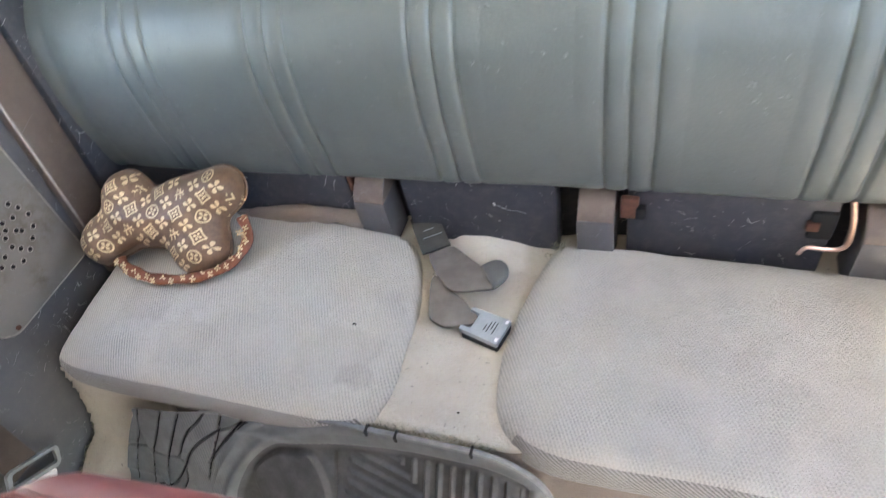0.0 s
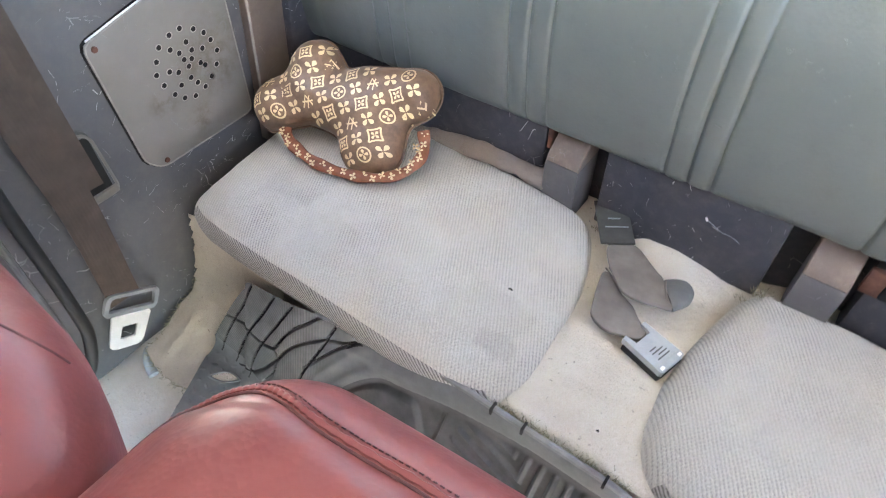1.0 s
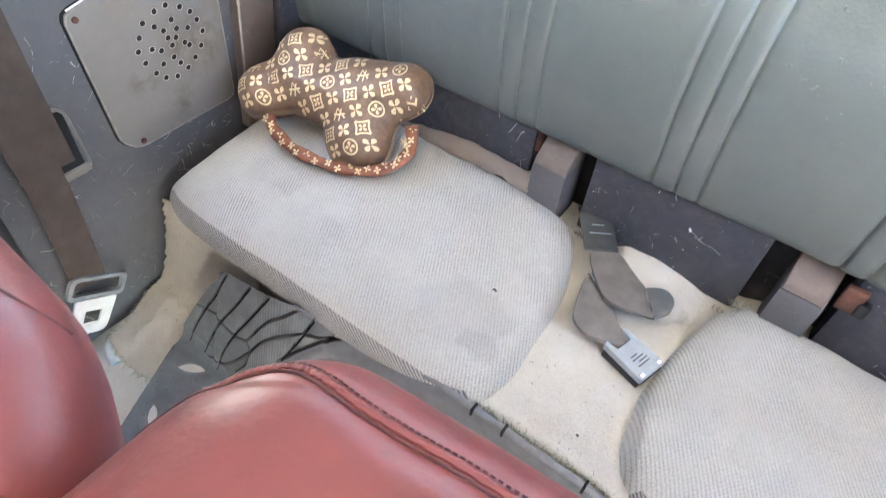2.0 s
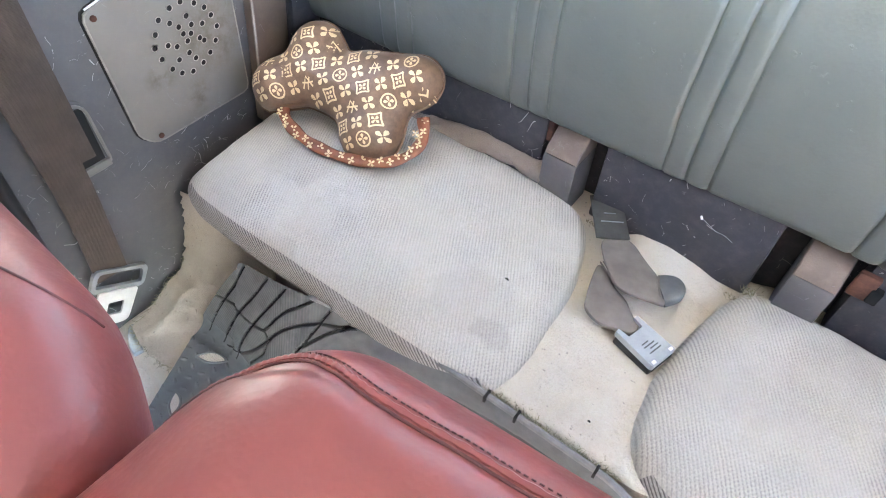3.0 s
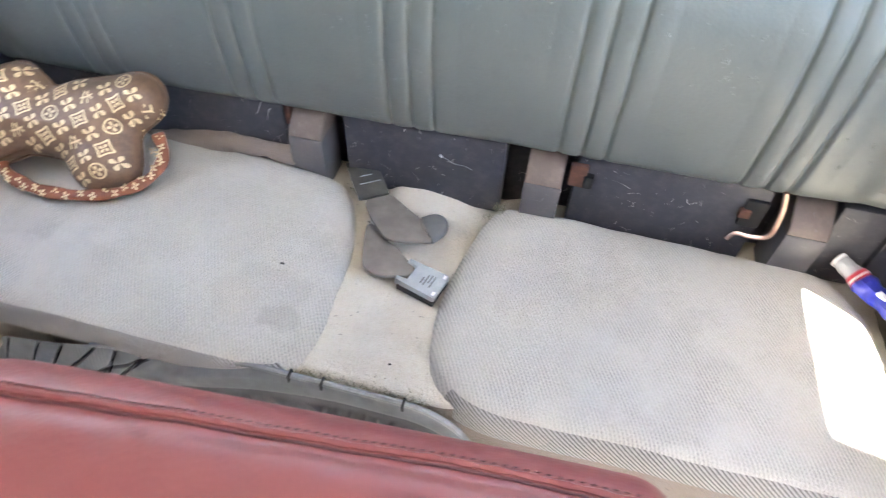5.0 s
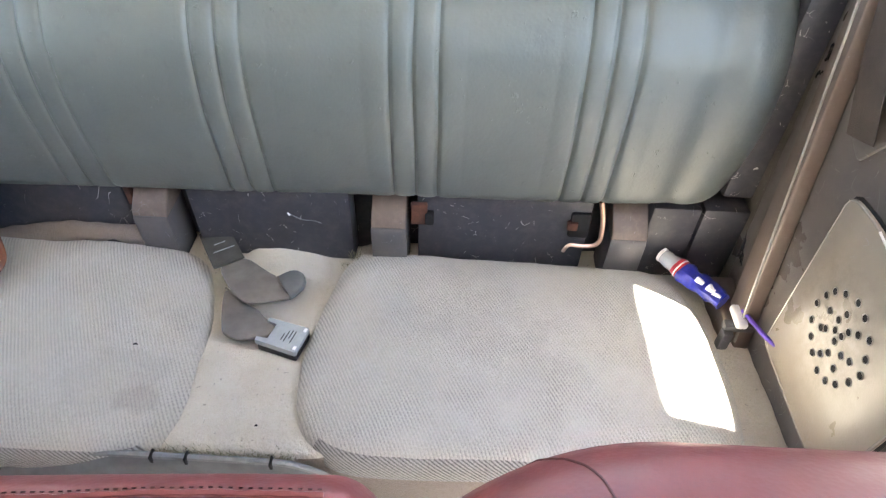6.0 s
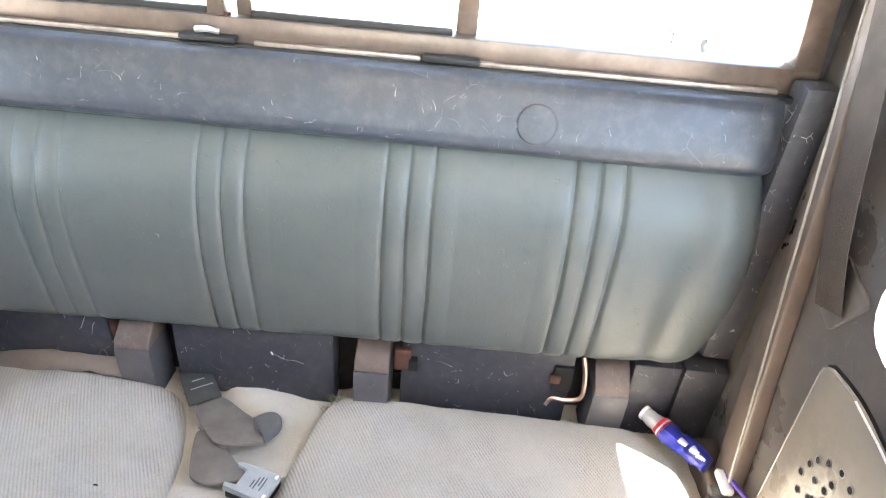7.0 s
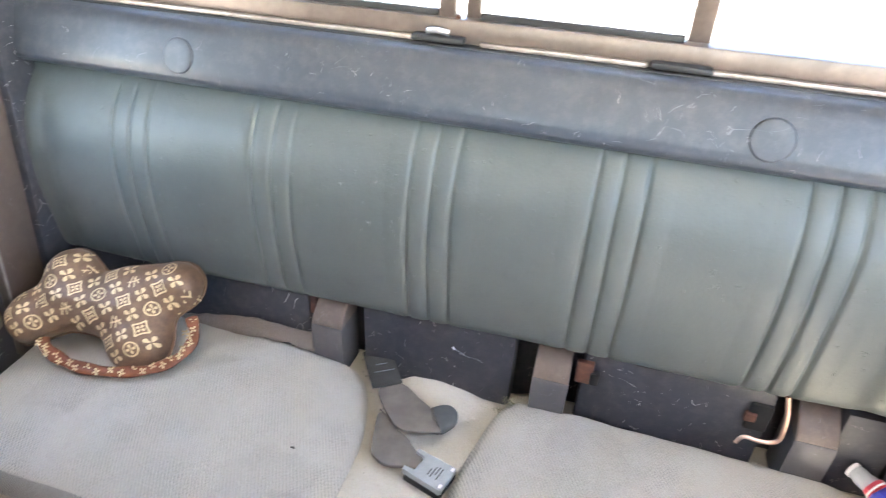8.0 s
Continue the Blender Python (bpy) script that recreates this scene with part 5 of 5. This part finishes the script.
for v in (-0.0155, 0.0155):
    part("pale_mark", box_bm((0.0225, v - 0.003, 0.0096), (0.0265, v + 0.003, 0.0104), 0.0004, 2, bt), M["white"], lap, smooth=False)
part("slot", box_bm((0.0280, -0.017, -0.004), (0.0292, 0.017, 0.003), 0, 2, bt), M["hole"], lap, smooth=False)

# ---- bone shaped pillow ----
PC = Vector((-0.415, 0.800, 0.394))
PN = Vector((0.146, -0.676, 0.722)).normalized()
PU = (Vector((1, 0, 0)) - PN * PN.x).normalized()
PV = PN.cross(PU)
LOBES = [(Vector((-0.083, 0.034)), 0.037), (Vector((-0.113, -0.040)), 0.040), (Vector((0.076, 0.054)), 0.035), (Vector((0.047, -0.036)), 0.046), (Vector((0.004, 0.028)), 0.034), (Vector((0.040, 0.040)), 0.033)]
SHAFT = (Vector((-0.075, -0.004)), Vector((0.035, 0.004)), 0.042)


def pillow_sdf(q):
    a, b, r = SHAFT
    t = max(0.0, min(1.0, (q - a).dot(b - a) / (b - a).length_squared))
    ds = [(q - a - (b - a) * t).length - r] + [(q - c).length - rr for c, rr in LOBES]
    k = 105.0
    return -math.log(sum(math.exp(-k * d) for d in ds)) / k


def pillow_reach(a):
    d = Vector((math.cos(a), math.sin(a)))
    lo, hi = 0.0, 0.3
    for _ in range(26):
        m = (lo + hi) / 2
        lo, hi = (m, hi) if pillow_sdf(d * m) < 0 else (lo, m)
    return lo


def pillow_top(q):
    t = max(0.0, min(1.0, -pillow_sdf(q) / 0.052))
    crease = 0.0040 * noise.noise((q.x * 20, q.y * 26, 1.5)) + 0.0014 * noise.noise((q.x * 70, q.y * 45, 6.5))
    e = q - Vector((0.0615, 0.010))
    across, along = e.x * 0.32 + e.y * 0.95, e.x * 0.95 - e.y * 0.32
    valley = 0.012 * math.exp(-(across / 0.0075) ** 2) * hump(along, -0.045, 0.005)   # between the two near lobes
    return (0.046 * math.sqrt(max(0.0, 1 - (1 - t) ** 2)) + (crease - valley) * t) - 0.036


pillow = thing("bone_pillow", "brown bone-shaped pillow with a cream printed pattern", "pillow", at=(-0.43, 0.80, 0.33))
bm = bmesh.new()
NA, NR = 120, 16
reach = [pillow_reach(2 * math.pi * k / NA) for k in range(NA)]
for side in (1, -1):
    loops = []
    for j in range(NR + 1):
        s = math.sin(j / NR * math.pi / 2) * 0.998 if j else 0.004
        row = []
        for k in range(NA):
            a = 2 * math.pi * k / NA
            q = Vector((math.cos(a), math.sin(a))) * reach[k] * s
            h = pillow_top(q)
            h = h if side > 0 else -0.036 - (h + 0.036) * 0.75
            row.append(bm.verts.new(PC + PU * q.x + PV * q.y + PN * h))
        loops.append(row)
    for x, y in zip(loops, loops[1:]):
        for i in range(NA):
            bm.faces.new((x[i], x[(i + 1) % NA], y[(i + 1) % NA], y[i]))
    bm.faces.new(loops[0])
bmesh.ops.remove_doubles(bm, verts=bm.verts[:], dist=0.0006)
part("cover", bm, M["pillow"], pillow, angle=180)
seam = []
for k in range(NA + 1):
    a = 2 * math.pi * (k % NA) / NA
    q = Vector((math.cos(a), math.sin(a))) * (reach[k % NA] + 0.0005)
    seam.append(PC + PU * q.x + PV * q.y + PN * -0.036)
part("edge_piping", sweep(seam, 0.0020, 6, caps=False), M["pillow"], pillow)


def print_motif(kind, c, size, turn):
    """One printed sign of plain strokes, laid on the cover."""
    bm = bmesh.new()

    def stroke(pts, w):
        top = []
        for i, p in enumerate(pts):
            d = (pts[min(i + 1, len(pts) - 1)] - pts[max(i - 1, 0)]).normalized()
            n = Vector((-d.y, d.x)) * (w[i] if isinstance(w, list) else w) / 2
            row = []
            for q in (p + n, p - n):
                g = c + Matrix.Rotation(turn, 2) @ q
                row.append(bm.verts.new(PC + PU * g.x + PV * g.y + PN * (pillow_top(g) + 0.0007)))
            top.append(row)
        for a, b in zip(top, top[1:]):
            bm.faces.new((a[0], a[1], b[1], b[0]))

    def flower(r, a0):
        for k in range(4):
            d = Vector((math.cos(a0 + k * math.pi / 2), math.sin(a0 + k * math.pi / 2))) * r
            stroke([d * 0.12, d * 0.35, d * 0.62, d * 0.85, d], [r * q for q in (0.10, 0.34, 0.62, 0.54, 0.16)])

    s = size
    if kind == 0:
        stroke([Vector((s * math.cos(a), s * math.sin(a))) for a in (k * math.pi / 10 for k in range(21))], s * 0.23)
        flower(s * 0.72, 0.0)
    elif kind == 1:
        for k in range(4):
            turned = Matrix.Rotation(k * math.pi / 2, 2)
            stroke([turned @ Vector(p) * s * 0.95 for p in ((-1, -1), (-0.5, -0.88), (0, -0.84), (0.5, -0.88), (1, -1))], s * 0.25)
        flower(s * 0.64, math.pi / 4)
    elif kind == 2:
        flower(s * 1.08, math.pi / 4)
    else:
        stroke([Vector((-s, -s * 0.6)), Vector((-s * 0.1, s * 0.9)), Vector((s * 0.8, -s * 0.7))], s * 0.27)
        stroke([Vector((-s * 0.9, s * 0.2)), Vector((0, 0)), Vector((s, -s * 0.1))], s * 0.24)
        stroke([Vector((-s * 0.2, -s * 0.9)), Vector((s * 0.1, -s * 0.1)), Vector((s * 0.5, s * 0.7))], s * 0.22)
    part("print_mark", bm, M["print"], pillow, smooth=False)


turn = math.atan2(0.596, 0.803)
for j in range(-6, 8):
    for i in range(-16, 17):
        a, b = (i + 1.22 * j) * 0.0247, j * 0.0228
        q = Vector((-0.013 + 0.803 * a + 0.596 * b, 0.0124 + 0.596 * a - 0.803 * b))
        if pillow_sdf(q) > -0.006:
            continue
        print_motif((0, 2, 3, 2)[i % 4] if j % 2 == 0 else (1, 2)[i % 2], q, 0.0092, turn)
loop_line = [(-0.515, 0.768, 0.345), (-0.492, 0.752, 0.333), (-0.455, 0.743, 0.328), (-0.412, 0.742, 0.327), (-0.362, 0.753, 0.328), (-0.327, 0.772, 0.330), (-0.308, 0.802, 0.333), (-0.306, 0.832, 0.344), (-0.320, 0.850, 0.362)]
loop_pts = spline(loop_line, 6)
part("carry_loop", sweep(loop_pts, lambda t: 0.0088 + 0.0012 * math.sin(t * 40), 12, flat=0.62), M["pillow_edge"], pillow, "red-brown printed cloth carry loop")
for k in range(2, len(loop_pts) - 4, 2):          # small four-petalled prints, turn about above and below
    d = (loop_pts[k + 1] - loop_pts[k]).normalized()
    p = loop_pts[k] + Vector((0, -0.0052, 0.0052)) + Vector((-d.y, d.x, 0)) * (0.0032 if k % 4 else -0.0022)
    bm = bmesh.new()
    up = Vector((0, -0.55, 0.83))
    side = (d - up * d.dot(up)).normalized()
    for q in range(4):
        e = Matrix.Rotation(0.8 + q * math.pi / 2 + k, 3, up) @ side * 0.0056
        sweep([p + e * 0.1, p + e * 0.55, p + e * 0.85, p + e], lambda t: 0.0005 + 0.0016 * math.sin(math.pi * t), 6, bm, flat=0.5)
    part("print_mark", bm, M["print"], pillow)
# cloth gathered where the loop is sewn in
knot = sweep(spline([(-0.356, 0.862, 0.362), (-0.338, 0.852, 0.364), (-0.320, 0.842, 0.354), (-0.305, 0.828, 0.340)], 10), lambda t: 0.0165 - 0.004 * t, 28, flat=0.62)
for v in knot.verts:
    v.co += Vector((0.4, -0.4, 0.8)) * (0.0035 * math.sin(v.co.x * 420 - v.co.y * 300) + 0.003 * noise.noise(v.co * 70))
for p, w in (((-0.333, 0.843, 0.3755), 0.3), ((-0.313, 0.824, 0.3560), 1.0), ((-0.314, 0.846, 0.3635), 0.1)):
    bm = bmesh.new()
    for q in range(4):
        e = Matrix.Rotation(w + q * math.pi / 2, 3, Vector((0.3, -0.5, 0.8))) @ Vector((0.0052, 0.0022, -0.0006))
        sweep([Vector(p) + e * 0.1, Vector(p) + e * 0.6, Vector(p) + e], lambda t: 0.0005 + 0.0015 * math.sin(math.pi * t), 6, bm, flat=0.6)
    part("print_mark", bm, M["print"], pillow)

# ---- odds and ends by the right wall ----
bottle = thing("drink_bottle", "crumpled small clear bottle with a blue and red label", "bottle", at=(0.63, 0.89, 0.31))
b0, b1 = Vector((0.585, 0.925, 0.312)), Vector((0.650, 0.842, 0.312))
def along(t, off=(0, 0, 0)):
    return b0.lerp(b1, t) + Vector(off)
crush = random.Random(8)


def crumpled(t0, t1, r0, r1, n=10, amount=0.16, seg=14):
    """A squashed, dented tube between two places along the bottle."""
    bm = sweep([along(t0 + (t1 - t0) * k / n) for k in range(n + 1)], lambda t: r0 + (r1 - r0) * t, seg)
    for v in bm.verts:
        t = (v.co - b0).dot(b1 - b0) / (b1 - b0).length_squared
        ax = b0.lerp(b1, t)
        d = v.co - ax
        d *= 1 + amount * noise.noise((v.co.x * 75, v.co.y * 75, v.co.z * 90)) + crush.uniform(-0.04, 0.04) * amount * 4
        d.z *= 0.80
        v.co = ax + d
    return bm


part("neck", crumpled(0.0, 0.27, 0.0100, 0.0148, 8, 0.12), M["clear"], bottle, "clear plastic neck end", angle=25)
part("cap_ring", sweep([along(-0.01), along(0.030)], 0.0108, 16), M["white"], bottle, "pale ring at the neck")
part("band", crumpled(0.26, 0.36, 0.0156, 0.0164, 5, 0.12), M["redband"], bottle, "red and white label band", angle=25)
part("band_edge", crumpled(0.31, 0.33, 0.0168, 0.0168, 2, 0.08), M["white"], bottle)
part("label", crumpled(0.355, 1.0, 0.0165, 0.0138, 16, 0.30), M["blue"], bottle, "shiny crumpled blue label", angle=25)
# white lumps put in for the glare on the crumpled label
for t, off, size in ((0.60, (-0.006, -0.004, 0.0125), 0.0050), (0.75, (-0.002, -0.003, 0.0130), 0.0065), (0.86, (-0.006, -0.005, 0.0105), 0.0050), (0.47, (-0.007, -0.004, 0.0115), 0.0040)):
    part("label_flash", crumpled(t, t + 0.11, size, size * 0.7, 5, 0.3, 8), M["white"], bottle, "white piece standing for glare on the label", angle=25)
for o, off in zip([o for o in bottle.children if o.name.startswith("label_flash")], ((-0.005, -0.003, 0.0094), (-0.002, -0.003, 0.0092), (-0.004, -0.003, 0.0076), (-0.006, -0.003, 0.0088))):
    o.location = o.location + Vector(off)

crate = thing("anchor_box", "dark brown plastic box against the side panel", "box", at=(0.665, 0.86, 0.28))
part("shell", box_bm((0.650, 0.808, 0.245), (0.6845, 0.900, 0.302), 0.006, 3), M["box"], crate)
part("lid_edge", box_bm((0.644, 0.802, 0.298), (0.6845, 0.816, 0.309), 0.003), M["bracket"], crate)
part("catch", box_bm((0.642, 0.794, 0.262), (0.656, 0.808, 0.302), 0.003), M["bracket"], crate)
clip_ob = thing("plastic_clip", "small white plastic clip on the brown box", "clip", at=(0.675, 0.80, 0.34))
part("body", box_bm((0.655, 0.798, 0.3085), (0.670, 0.834, 0.3195), 0.004, 3), M["white"], clip_ob)
straw = thing("drinking_straw", "purple plastic straw leaning by the side panel", "straw", at=(0.68, 0.77, 0.33))
part("tube", sweep(spline([(0.666, 0.820, 0.3225), (0.671, 0.795, 0.327), (0.675, 0.772, 0.333), (0.680, 0.752, 0.340)], 5), 0.003, 8), M["purple"], straw)

# ---- outside: the truck's load bed and the ground ----
ground = structure("ground", box_bm((-60, -60, -0.95), (60, 60, -0.90)), M["concrete"], "pale dusty ground round the truck", "ground", smooth=False)
bed = thing("load_bed", "white painted steel load bed behind the cab", "load bed", at=(0.015, 2.0, 0.1))
part("bed_floor", box_bm((-0.78, 1.06, 0.10), (0.81, 3.0, 0.14)), M["body"], bed, smooth=False)
for xa, xb in ((-0.82, -0.765), (0.795, 0.85)):
    part("bed_side", box_bm((xa, 1.06, 0.10), (xb, 3.0, 0.69), 0.015), M["body"], bed)
part("tailgate", box_bm((-0.78, 2.96, 0.10), (0.81, 3.03, 0.60), 0.015), M["body"], bed)
for k in range(9):
    x = -0.66 + 0.165 * k
    part("floor_rib", box_bm((x - 0.03, 1.08, 0.1395), (x + 0.03, 2.95, 0.152), 0.005), M["body"], bed)

for y in (1.956, 1.924):
    part("stake_slit", box_bm((0.7925, y - 0.003, 0.590 + 0.1 * (1.956 - y)), (0.7965, y + 0.003, 0.625 + 0.1 * (1.956 - y)), 0.001), M["hole"], bed, "narrow dark slit in the bed side")
oval = [Vector((1.695 + 0.020 * math.cos(k * math.pi / 12), 0.647 + 0.015 * math.sin(k * math.pi / 12))) for k in range(24)]
part("stake_hole", dish(oval, lambda u, v, w: Vector((0.7955 - w, u, v)), 0.003, 0.001), M["hole"], bed, "dark oval hole in the bed side")

# ---- frayed carpet edge ----
fray = bmesh.new()
rnd = random.Random(11)
def tuft(x, y, z, h):
    a = rnd.uniform(0, 6.28)
    d = Vector((math.cos(a), math.sin(a), 0)) * 0.0006
    tip = Vector((rnd.uniform(-1, 1), rnd.uniform(-1, 0.4), 0)) * h * 0.7 + Vector((0, 0, h))
    o = Vector((x, y, z))
    va, vb, vc, vd = (fray.verts.new(q) for q in (o - d, o + d, o + d * 0.4 + tip, o - d * 0.4 + tip))
    fray.faces.new((va, vb, vc, vd))
for _ in range(600):
    x = rnd.uniform(-0.03, 0.125)
    y = 0.598 + abs(rnd.gauss(0, 0.006))
    tuft(x, y, plat_z(y) - 0.004, rnd.uniform(0.004, 0.013))
for _ in range(500):
    x = rnd.uniform(-0.08, 0.15)
    y = 0.926 - abs(rnd.gauss(0, 0.005))
    tuft(x, y, plat_z(y) - 0.003, rnd.uniform(0.003, 0.008))
for _ in range(70):
    x = 0.147 + rnd.gauss(0, 0.006)
    tuft(x, 0.915 + rnd.gauss(0, 0.006), 0.285, rnd.uniform(0.004, 0.011))
fringe = part("carpet_fringe", fray, M["fibre"], None, "frayed dusty carpet fibres along the cut edges", False, "stuff")
fringe["category"] = "carpet fibres"
speck_ob = thing("speck", "tiny dark speck of dirt on the seat cloth", "dirt", at=(-0.0905, 0.721, 0.312))
part("crumb", sweep([(-0.093, 0.721, 0.3165), (-0.0905, 0.7215, 0.3175), (-0.088, 0.721, 0.3165)], 0.0011, 6), M["hole"], speck_ob)

crumb_ob = thing("speck", "tiny dark crumb lying on the carpet", "dirt", at=(0.0716, 0.6404, 0.283))
part("crumb", sweep([(0.0703, 0.6404, 0.2838), (0.0716, 0.641, 0.2846), (0.0729, 0.6404, 0.2838)], 0.0011, 6), M["hole"], crumb_ob)

thread = thing("loose_thread", "pale thread caught on the kick panel", "thread", at=(0.07, 0.925, 0.35))
part("strand", sweep(spline([(0.056, 0.927, 0.352), (0.064, 0.9265, 0.349), (0.076, 0.9265, 0.343), (0.088, 0.9265, 0.343), (0.100, 0.927, 0.338)], 6), 0.0004, 6), M["buckle"], thread)
part("knot", sweep([(0.0545, 0.9265, 0.355), (0.057, 0.926, 0.351)], 0.0014, 6), M["white"], thread)
